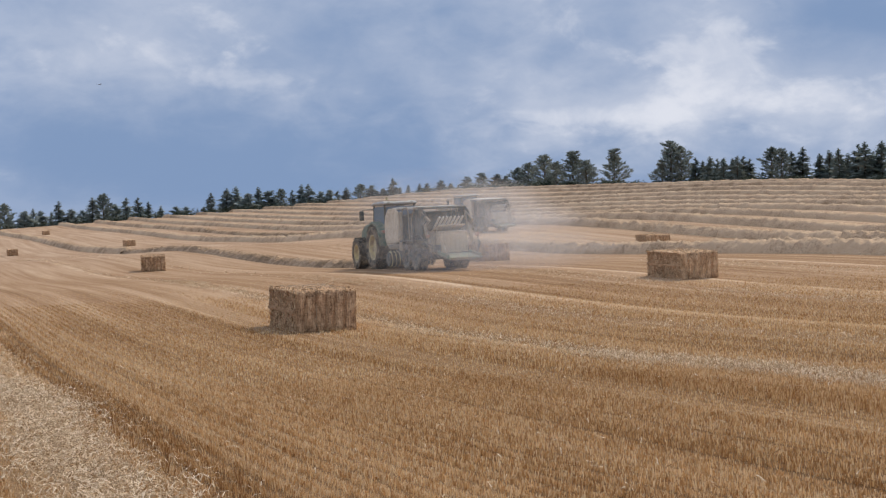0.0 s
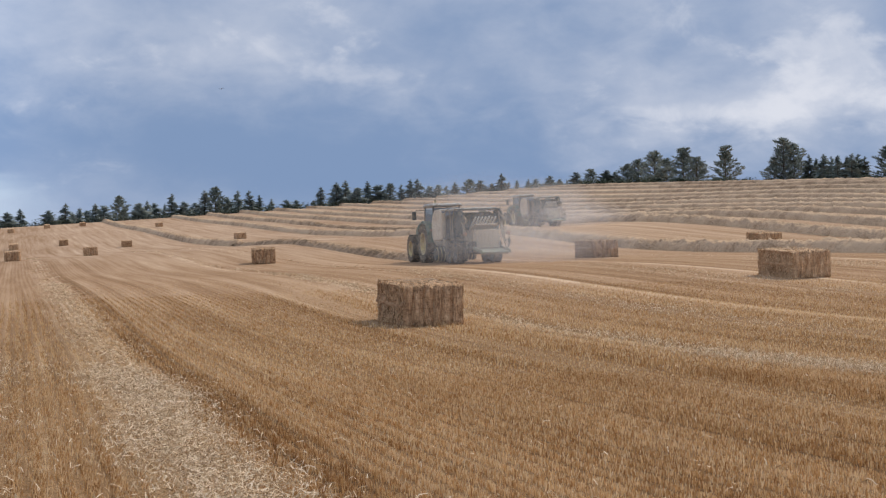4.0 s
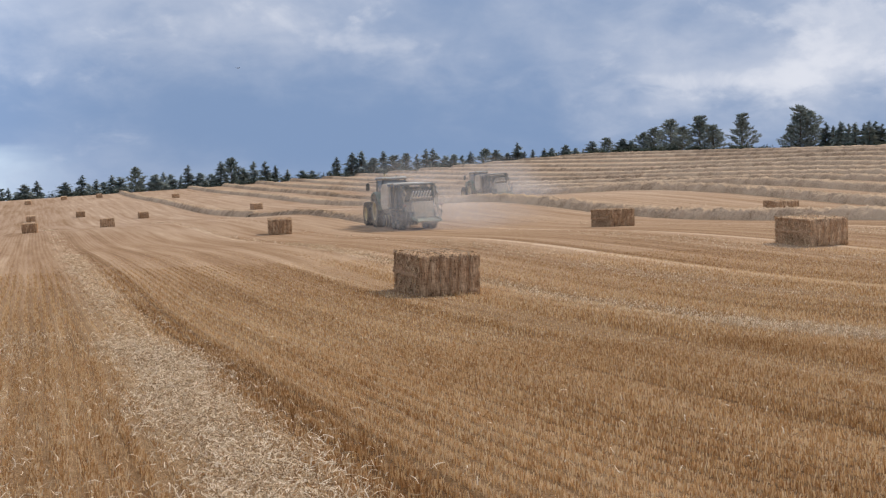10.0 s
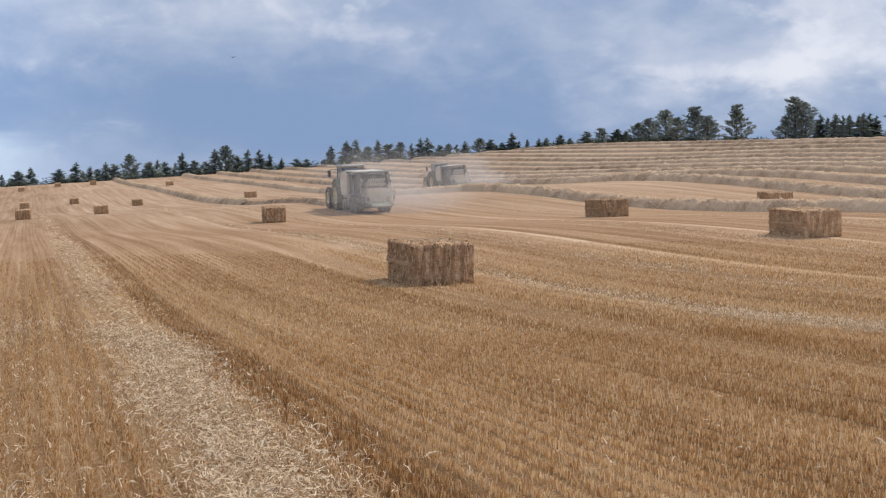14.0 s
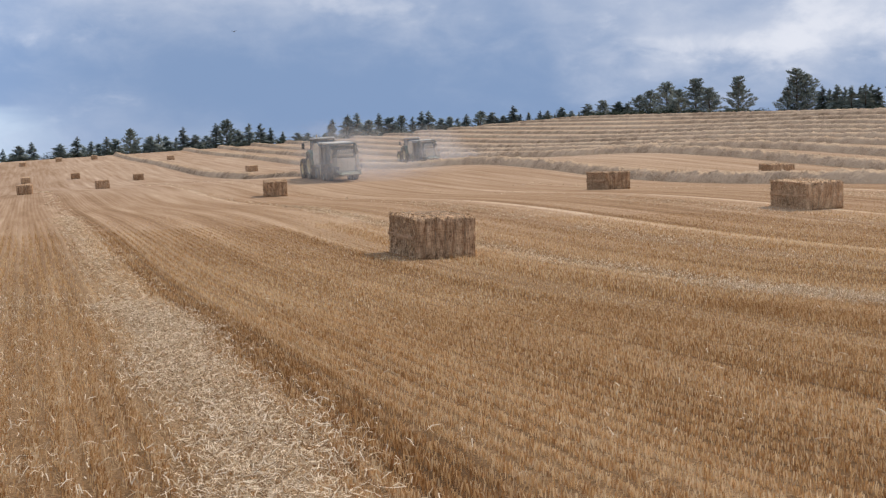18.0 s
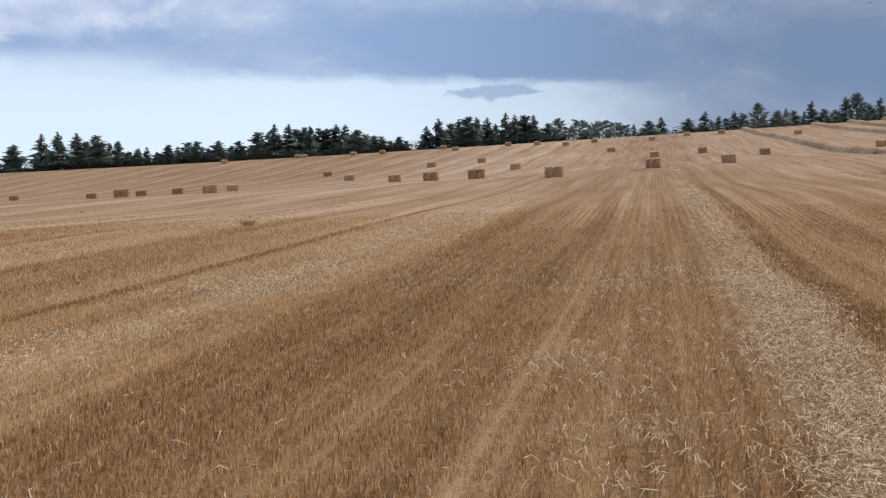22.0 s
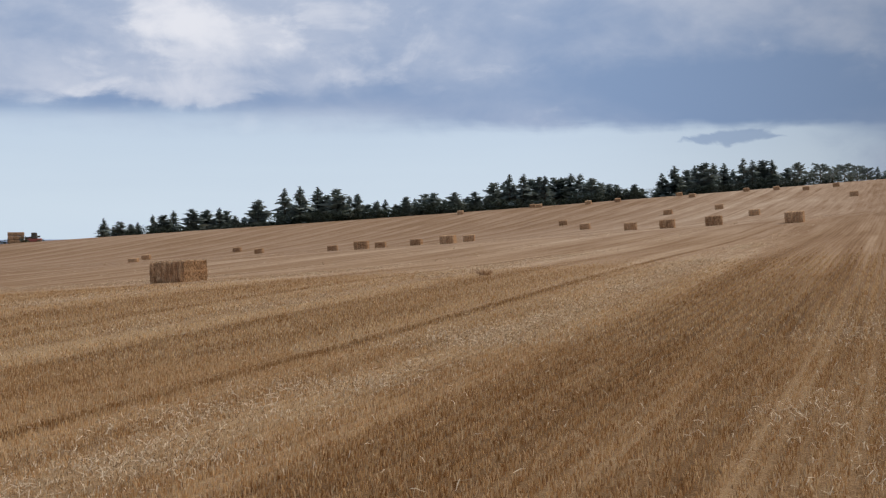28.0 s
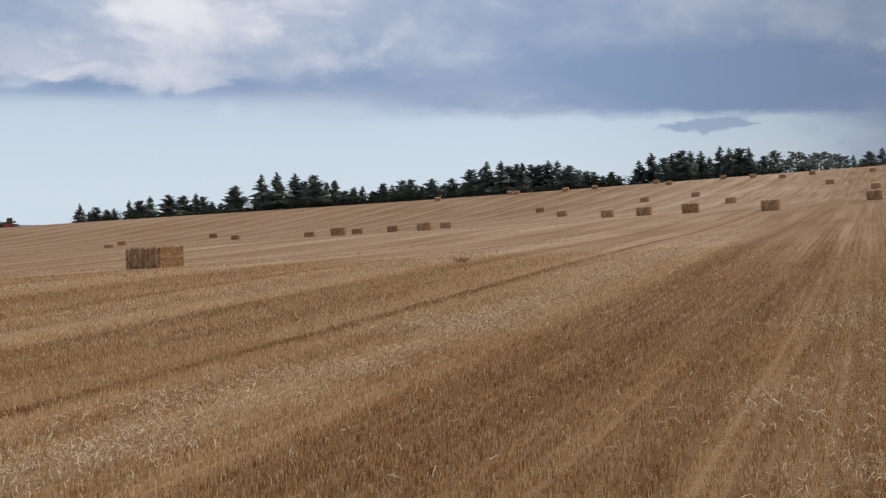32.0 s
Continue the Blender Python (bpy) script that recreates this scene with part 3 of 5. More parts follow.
# ---- straw bales ----
def bale_mesh(name, seed, fine=True, bulge=1.0):
    """A pressed bale 1.2 x 2.4 x 0.9 m: lobed ends where the strings bite, layered sides, shaggy edges."""
    rng = np.random.default_rng(seed)
    W, L, H = 1.2, 2.4, 0.83
    nx, ny, nz = (73, 49, 19) if fine else (55, 17, 9)
    bm = bmesh.new()
    grid = {}

    def vert(i, j, k):
        if (i, j, k) not in grid:
            grid[i, j, k] = bm.verts.new(((i / (nx - 1) - 0.5) * W, (j / (ny - 1) - 0.5) * L, k / (nz - 1) * H))
        return grid[i, j, k]

    for k in range(nz - 1):
        for i in range(nx - 1):
            bm.faces.new((vert(i, 0, k), vert(i + 1, 0, k), vert(i + 1, 0, k + 1), vert(i, 0, k + 1)))
            bm.faces.new((vert(i, ny - 1, k), vert(i, ny - 1, k + 1), vert(i + 1, ny - 1, k + 1), vert(i + 1, ny - 1, k)))
        for j in range(ny - 1):
            bm.faces.new((vert(0, j, k), vert(0, j, k + 1), vert(0, j + 1, k + 1), vert(0, j + 1, k)))
            bm.faces.new((vert(nx - 1, j, k), vert(nx - 1, j + 1, k), vert(nx - 1, j + 1, k + 1), vert(nx - 1, j, k + 1)))
    for i in range(nx - 1):
        for j in range(ny - 1):
            bm.faces.new((vert(i, j, nz - 1), vert(i + 1, j, nz - 1), vert(i + 1, j + 1, nz - 1), vert(i, j + 1, nz - 1)))
            bm.faces.new((vert(i, j, 0), vert(i, j + 1, 0), vert(i + 1, j + 1, 0), vert(i + 1, j, 0)))
    off = Vector((seed * 3.1, seed * 1.7, 0))
    for v in bm.verts:
        p = v.co.copy()
        lobe = abs(math.sin(math.pi * (p.x / W + 0.5) * 6 + 0.35 * math.sin(p.z * 6 + seed) + 0.8 * noise.noise((p.x * 2.2, p.z * 1.5, seed)))) ** 0.36          # six lobes between the strings
        ex, ey, ez = abs(p.x) / (W / 2), abs(p.y) / (L / 2), abs(p.z - H / 2) / (H / 2)
        n = noise.noise(p * 5 + off) * 0.02 + noise.noise(p * 16 + off) * 0.014
        if ey > 0.97:
            v.co.y += math.copysign(0.10 * bulge * lobe * (0.8 + 0.5 * noise.noise((p.x * 5, p.z * 3, seed + 4))) - 0.05 * max(ez, ex) ** 6 + n, p.y)
        if ez > 0.97 and p.z > 0:
            v.co.z += 0.02 * lobe - 0.04 * ey ** 8 - 0.03 * ex ** 8 + n
        if ex > 0.97:
            flake = math.sin(p.y * 2 * math.pi / 0.33 + seed)
            v.co.x += math.copysign(0.012 * flake - 0.03 * ez ** 10 + 0.9 * n - 0.045 * math.exp(-((p.z - H * 0.5) / 0.04) ** 2), p.x)
    me = bpy.data.meshes.new(name)
    bm.to_mesh(me)
    bm.free()
    me.materials.append(BALE)
    me.polygons.foreach_set("use_smooth", [True] * len(me.polygons))
    return me


NEAR_BALES = [(8.40, 31.90, -1.5), (22.90, 42.20, -3), (-23.20, 47.00, 7), (13.15, 83.20, -8), (26.40, 67.60, 0), (38.20, 73.60, -12)]
MID_BALES = [(-6.5, 102.2), (-13.3, 116.2), (0.0, 117.7), (-18.3, 126.6), (-45.0, 126.6), (-36.6, 124.8), (6.2, 130.3), (25.6, 179.3), (12.4, 176.8),
             (-24.8, 147.0), (-44.8, 160.9), (-52.7, 166.9), (-59.5, 174.2), (-67.6, 179.5), (-16.2, 182.4), (-37.3, 187.6), (0.1, 193.2), (6.1, 196.5)]
FAR_BALES = [(-101.3, 191.2), (-109.5, 210.7), (-100.0, 222.9), (-90.5, 209.6), (-47.7, 223.2), (-32.1, 222.8), (-24.9, 224.0), (-6.1, 224.9), (23.4, 258.1),
             (-0.3, 282.6), (-16.3, 287.7), (-11.2, 294.0), (12.7, 297.4), (6.2, 297.8), (-38.7, 301.2), (-86.0, 302.4), (-22.8, 304.1), (-60.7, 308.6),
             (-54.7, 308.8), (-71.2, 309.7), (-29.1, 310.0), (-73.2, 312.4), (-43.4, 317.3)]


def ground_pose(x, y, turn=0.0, sink=0.0):
    """A pose on the ground that leans with the slope."""
    d = 0.8
    sx = (height(x + d, y) - height(x - d, y)) / (2 * d)
    sy = (height(x, y + d) - height(x, y - d)) / (2 * d)
    up = Vector((-sx, -sy, 1)).normalized()
    fwd = Vector((-math.sin(radians(turn)), math.cos(radians(turn)), 0))
    fwd = (fwd - fwd.dot(up) * up).normalized()
    right = fwd.cross(up)
    m = Matrix((right, fwd, up)).transposed().to_4x4()
    m.translation = (x, y, height(x, y) - sink)
    return m


def shag_mesh(seed, count=6000):
    """Straws that stand off the faces of a bale."""
    rng = np.random.default_rng(seed)
    verts, quads = [], []
    W, L, H = 1.2, 2.4, 0.83
    face = rng.choice(5, count, p=(0.24, 0.24, 0.23, 0.23, 0.06))
    a, c = rng.uniform(-0.5, 0.5, count), rng.uniform(-0.5, 0.5, count)
    p = np.zeros((count, 3))
    for k, (n, u, v) in enumerate(((0, 1, 2), (0, 1, 2), (1, 0, 2), (1, 0, 2), (2, 0, 1))):
        m = face == k
        size = (W, L, H)
        p[m, n] = (size[n] / 2 + 0.015) * (1 if k in (1, 3, 4) else -1)
        p[m, u], p[m, v] = a[m] * size[u], c[m] * size[v]
    p[:, 2] = np.where(face == 4, H + 0.02, p[:, 2] + H / 2)
    d = rng.normal(0, 1, (count, 3)) * np.where(rng.random(count) < 0.7, 0.03, 0.055)[:, None]
    d[face == 2] *= np.array([0.45, 0.5, 1.2])          # on the ends they hang down
    d[face < 2] *= np.array([0.4, 0.5, 1.2])
    d[face == 4] *= np.array([1.0, 1.0, 0.35])
    w = rng.normal(0, 1, (count, 3)) * 0.0065
    v = np.stack([p - d * 0.5 - w, p - d * 0.5 + w, p + d * 0.5 + w, p + d * 0.5 - w], 1).reshape(-1, 3)
    v[:, 2] = np.maximum(v[:, 2], 0.02)
    return mesh_fast("loose_straw", v, np.arange(count * 4).reshape(count, 4), BALE_WISP)


def lay_twine(bale, x):
    """One string round the length of a bale, in its groove."""
    L, H = 1.225, 0.85
    part("twine", tube([(x, -L, 0.06), (x, -L - 0.015, 0.4), (x, -L, H - 0.05), (x, -L + 0.06, H + 0.012), (x, 0, H + 0.02), (x, L - 0.06, H + 0.012), (x, L, H - 0.05),
                        (x, L + 0.015, 0.4), (x, L, 0.06)], 0.005, sides=4), TWINE, bale)


def make_bales():
    rng = random.Random(4)
    near = [bale_mesh("straw_bale", s) for s in range(3)]
    far = [bale_mesh("straw_bale", s + 10, False, 1.5) for s in range(3)]
    for i, (x, y, turn) in enumerate(NEAR_BALES):
        ob = new("straw_bale", near[i % 3])
        ob.matrix_basis = ground_pose(x, y, turn, 0.02) @ Matrix.Diagonal((1.05, 1.05, 1.05, 1.0) if i == 0 else (0.95, 1.0, 0.86, 1.0) if i == 2 else (1.0, 1.0, 1.0, 1.0))
        shag = new("loose_straw", shag_mesh(40 + i))
        shag.parent = ob
        shag["kind"] = "stuff"
        for k in range(5):
            lay_twine(ob, (k - 2) * 0.2 + 0.01 * math.sin(i + k * 3))
        tagged(ob, "large rectangular brown straw bale lying on the stubble", "straw bale", "bales on the field")
    for x, y in MID_BALES + FAR_BALES:
        ob = new("straw_bale", far[rng.randrange(3)])
        west = min(max(-x / 12.0, 0.0), 1.0)        # the western lines bend towards the crest
        turn = rng.uniform(-2.5, 2.5) + 0.7 * west * math.degrees(math.atan2(-x, y))
        ob.matrix_basis = ground_pose(x, y, turn, 0.03) @ Matrix.Diagonal((0.9 + 0.08 * west, 0.9, 0.9, 1.0))
        tagged(ob, "rectangular brown straw bale lying along the swath", "straw bale", "bales on the field")


make_bales()

# ---- windrows ----
LINE = 7.0
X1, X2 = 20.0, 41.0     # the lines that the two balers follow
PICKUP = 5.6            # from a baler's rear to its pickup


def line_x(x, y):
    """The lines drift a little to the west high on the hill."""
    f = min(max((y - 150) / 180, 0.0), 1.0)
    return x - 2.0 * f * f * (3 - 2 * f)


def way1(t):
    """Where the first baler's rear is along its line."""
    return 54.6 + 2.36 * t


def way2(t):
    return 102.0 + 2.974 * t


END1, END2 = way1(32) + PICKUP + 6, way2(32) + PICKUP + 6


def ridge_mesh(name, x, y0, y1, seed, width=1.5, tall=0.5, step=0.35, origin=(0, 0, 0), ends=(True, True)):
    """A heaped row of loose straw from y0 to y1 along the line at x."""
    ys = np.linspace(y0, y1, max(2, round((y1 - y0) / step) + 1))
    prof = np.linspace(-1, 1, 19 if step < 0.25 else 11)
    verts, faces = [], []
    for y in ys:
        lean = 0.30 * noise.noise((x, y * 0.12, seed)) + 0.10 * noise.noise((x, y * 0.5, seed + 2))
        swell = 1 + 0.16 * noise.noise((x, y * 0.40, seed + 5)) + 0.10 * noise.noise((x, y * 1.1, seed + 6))
        end = min(1.0, 0.55 + (y - y0) / 0.8 if ends[0] else 1.0, 0.55 + (y1 - y) / 0.8 if ends[1] else 1.0)
        mid = line_x(x, y) + lean
        ground = [height(mid - width * 0.5, y), height(mid + width * 0.5, y)]
        for p in prof:
            px = mid + p * width * 0.5 * (1 + 0.12 * noise.noise((p, y * 0.9, seed + 9)) + 0.14 * noise.noise((p * 3, y * 3.7, seed + 3)))
            rag = 0.16 * noise.noise((p * 2.1, y * 1.3, seed)) + 0.22 * noise.noise((p * 4.5, y * 4.6, seed))
            lump = abs(noise.noise((p * 1.7 + y * 0.9, y * 1.9, seed + 12))) + 0.6 * abs(noise.noise((p * 3.6 - y * 1.1, y * 4.2, seed + 15))) - 0.38      # rolled heaps with deep creases
            pz = tall * swell * end * max(0.0, 1 - abs(p) ** 3.2) * (1 + rag)
            bulk = max(0.0, 1 - p * p)
            px += 0.36 * lump * p * bulk + 0.05 * bulk * noise.noise((p * 6.0, y * 6.5, seed + 23))
            pz += 0.11 * lump * bulk + 0.05 * bulk * noise.noise((p * 6.0, y * 5.2, seed + 27))
            base = ground[0] + (ground[1] - ground[0]) * (px - mid + width * 0.5) / width
            verts.append((px - origin[0], y - origin[1], base - 0.04 + pz - origin[2]))
    n = len(prof)
    for i in range(len(ys) - 1):
        faces += [(i * n + k, i * n + k + 1, (i + 1) * n + k + 1, (i + 1) * n + k) for k in range(n - 1)]
    return mesh_of(name, verts, faces, STRAW, True)


def lay_windrow(x, y0, y1, seed, heap, step, width, tall):
    """A windrow with its heaps as parts."""
    ob = new("windrow")
    ob.location = (x, y0, height(x, y0))
    y = y0
    while y < y1 - 1:
        end = min(y + heap, y1)
        child = new("mound", ridge_mesh("mound", x, y, end, seed, width, tall, step, ob.location, (y == y0, end == y1)))
        child.parent = ob
        y = end
    return tagged(ob, "long heaped windrow of loose golden straw across the hillside", "windrow", "windrows on the hillside")


def windrow_blades(x, y0, y1, seed, per_metre, size):
    """Loose straws over a windrow, mostly hanging down its flanks."""
    rng = np.random.default_rng(seed)
    n = int((y1 - y0) * per_metre)
    q = np.clip(rng.normal(0, 0.5, n), -1, 1)
    Y = rng.uniform(y0, y1, n)
    f = np.clip((Y - 150) / 180, 0, 1)
    X = x - 2.0 * f * f * (3 - 2 * f) + q * 0.68
    Z = land(X, Y) + 0.53 * np.maximum(0, 1 - np.abs(q) ** 3.2) * rng.uniform(0.85, 1.05, n)
    p = np.stack([X, Y, Z], 1)
    d = rng.normal(0, 1, (n, 3)) * np.array([0.7, 0.8, 0.4]) * size
    d[:, 0] += np.sign(q) * np.abs(q) * size
    d[:, 2] -= np.abs(q) * size * 1.2
    w = rng.normal(0, 1, (n, 3)) * size * 0.045
    v = np.stack([p - d - w, p - d + w, p + d + w, p + d - w], 1).reshape(-1, 3)
    return mesh_fast("loose_straw", v, np.arange(n * 4).reshape(n, 4), WISP)


def make_windrows():
    for k in range(0, 14):
        x = X1 + LINE * k
        if k == 1:
            continue        # already baled
        y0, y1 = max(18.0, x * 1.1), min(math.sqrt(CREST ** 2 - x * x) + 12, 320.0)
        if k == 0:
            y0 = END1
        if k == 3:
            y0 = END2
        ob = lay_windrow(x, y0, y1, k, 10.0 if k < 5 else 30.0, 0.13 if k < 5 else 0.3, 1.35 if k < 6 else 1.2, 0.57 if k < 6 else 0.5)
        if k < 9:
            shag = new("loose_straw", windrow_blades(x, y0, min(y1, y0 + 140), k, 8, 0.038 if k < 5 else 0.05))
            shag.parent = ob
            shag.matrix_parent_inverse = Matrix.Translation(ob.location).inverted()
            shag["kind"] = "stuff"


make_windrows()

# ---- trees on the skyline ----
FAR_EAST = [
    (31.79, 4.68, 3), (32.49, 4.45, 1), (32.89, 4.60, 1), (33.49, 4.33, 1), (33.83, 4.44, 1), (34.16, 4.51, 1),
    (34.48, 4.32, 1), (34.84, 4.63, 1), (35.07, 4.70, 1), (35.36, 4.35, 1), (35.66, 4.72, 1), (36.05, 4.58, 1),
    (36.44, 4.67, 1), 
    
    (32.14, 4.62, 3),
]
WEST = [
    (-28.97, 0.52, 0), (-28.40, 0.39, 2), (-28.01, 0.30, 2), (-27.76, 0.34, 1), (-27.22, 0.63, 0), (-26.83, 0.63, 2),
    (-26.47, 0.78, 0), (-25.78, 0.85, 2), (-25.28, 0.82, 2), (-24.81, 0.89, 0), (-24.55, 0.78, 2), (-24.23, 0.57, 2),
    (-23.90, 0.53, 2), (-23.39, 1.19, 2), (-22.40, 1.60, 0), (-21.85, 1.67, 0), (-21.19, 1.64, 0), (-20.82, 1.35, 2),
    (-20.46, 1.57, 2), (-20.01, 1.28, 1), (-19.72, 1.35, 1), (-19.35, 0.98, 2), (-18.98, 1.09, 1),
]
FENCE = [
    (-19.70, 1.33, 1), (-19.32, 0.96, 2), (-19.02, 1.04, 2), (-18.68, 1.13, 1), (-18.30, 0.96, 2), (-17.92, 1.25, 2),
    (-17.58, 1.17, 1), (-17.20, 1.36, 2), (-16.86, 1.40, 2), (-16.48, 1.13, 2), (-16.10, 1.42, 2), (-15.64, 1.21, 2),
    (-15.34, 1.43, 2), (-14.63, 1.76, 2), (-14.25, 1.76, 1), (-14.04, 2.06, 0), (-13.53, 2.06, 0), (-13.28, 1.89, 2),
    (-12.94, 1.97, 2), (-12.73, 1.97, 1), (-12.39, 1.93, 2), (-12.02, 1.93, 2), (-11.76, 2.06, 0), (-11.43, 2.07, 0),
    (-11.01, 1.89, 2), (-10.68, 1.72, 2), (-10.38, 1.67, 2),
]
CORNER = [(-33.75, 0.20, 2), (-33.45, 0.34, 1), (-33.2, 0.30, 2), (-32.98, 0.14, 2)]
BELT = [
    (-11.03, 1.89, 2), (-10.65, 1.69, 2), (-10.35, 1.66, 2), (-10.08, 1.73, 2), (-9.74, 1.58, 2), (-9.44, 1.73, 2),
    (-9.17, 1.58, 2), (-8.42, 2.14, 0), (-7.97, 2.41, 0), (-7.52, 2.25, 2), (-7.22, 2.40, 0), (-6.89, 2.51, 2),
    (-6.55, 2.44, 1), (-6.18, 2.47, 0), (-5.85, 2.21, 1), (-5.48, 2.65, 0), (-5.15, 2.54, 1), (-4.78, 2.57, 2),
    (-4.45, 2.57, 0), (-3.90, 2.27, 2), (-3.54, 2.45, 3), (-3.14, 2.15, 4), (-2.74, 2.44, 4), (-2.31, 2.33, 4),
    (-1.88, 2.43, 4), (-1.45, 2.36, 4), (-1.10, 2.24, 4),
]
CREST_WOOD = [
    (-0.75, 2.23, 1), (-0.18, 2.38, 2), (0.25, 2.51, 0), (1.25, 2.46, 2), (1.84, 2.72, 0), (2.34, 2.54, 1),
    (2.63, 2.46, 2), (2.89, 2.69, 1), (3.19, 2.65, 2), (3.74, 3.02, 3), (4.44, 2.76, 2), (4.74, 2.80, 1),
    (5.00, 2.76, 2), (5.63, 3.09, 0), (6.08, 2.80, 2), (6.49, 2.76, 2), (6.83, 3.19, 1), (7.21, 3.37, 3),
    (7.65, 2.99, 2), (8.03, 3.22, 0), (8.45, 3.20, 1), (8.83, 3.06, 0), (9.28, 2.91, 0), (9.85, 2.87, 2),
    (10.19, 2.87, 2),
]
RIDGE = [
    (11.10, 3.34, 1), (11.67, 3.51, 1), (12.01, 3.61, 0), (12.45, 3.34, 2), (12.83, 3.55, 1), (13.25, 3.44, 2),
    (13.67, 3.50, 3), (14.09, 3.43, 1), (14.41, 3.62, 1), (14.68, 3.66, 0), (15.14, 3.38, 2), (15.46, 3.44, 2),
    (15.77, 3.38, 1), (16.09, 3.52, 0), (16.62, 3.64, 3), (17.04, 3.58, 2), (17.46, 3.47, 2), (17.82, 3.84, 0),
    (18.09, 3.50, 1), (18.40, 3.56, 1), (18.82, 3.60, 1), (19.10, 3.62, 2), (19.62, 3.73, 2), (19.98, 3.60, 2),
    (20.60, 3.85, 2), (21.13, 3.98, 3), (21.71, 3.89, 2),
]
EAST = [
    (21.72, 3.93, 2), (22.06, 3.86, 2), (22.48, 4.16, 3), (22.89, 4.33, 3), (23.48, 4.63, 3), (23.92, 4.34, 3),
    (24.54, 4.74, 3), (25.02, 4.39, 3), (26.07, 4.79, 3), (28.15, 5.03, 3), (28.52, 4.81, 3), (27.81, 4.32, 3),
    (29.04, 4.33, 1), (29.31, 4.22, 1), (29.57, 4.35, 1), (29.83, 4.27, 1), (30.06, 4.30, 1), (30.39, 4.26, 1),
    (30.55, 4.35, 1), (30.78, 4.34, 1), (31.01, 4.24, 1),
]


def limb_cloud(rng, verts, faces, centre, spread, count, size, droop=0.0, broad=1.0):
    """Small ragged sprays of needles round a limb."""
    for _ in range(count):
        c = Vector(centre) + Vector((rng.gauss(0, spread[0]), rng.gauss(0, spread[1]), rng.gauss(0, spread[2])))
        a, tilt = rng.uniform(0, 6.283), rng.uniform(-0.5, 0.5) - droop
        u = Vector((math.cos(a), math.sin(a), tilt)) * size * rng.uniform(0.6, 1.3)
        w = Vector((-math.sin(a), math.cos(a), rng.uniform(-0.6, 0.6))) * size * rng.uniform(0.12, 0.3) * broad
        i = len(verts)
        verts += [tuple(c - u * 0.6), tuple(c + w), tuple(c + u), tuple(c - w)]
        faces.append((i, i + 1, i + 2, i + 3))


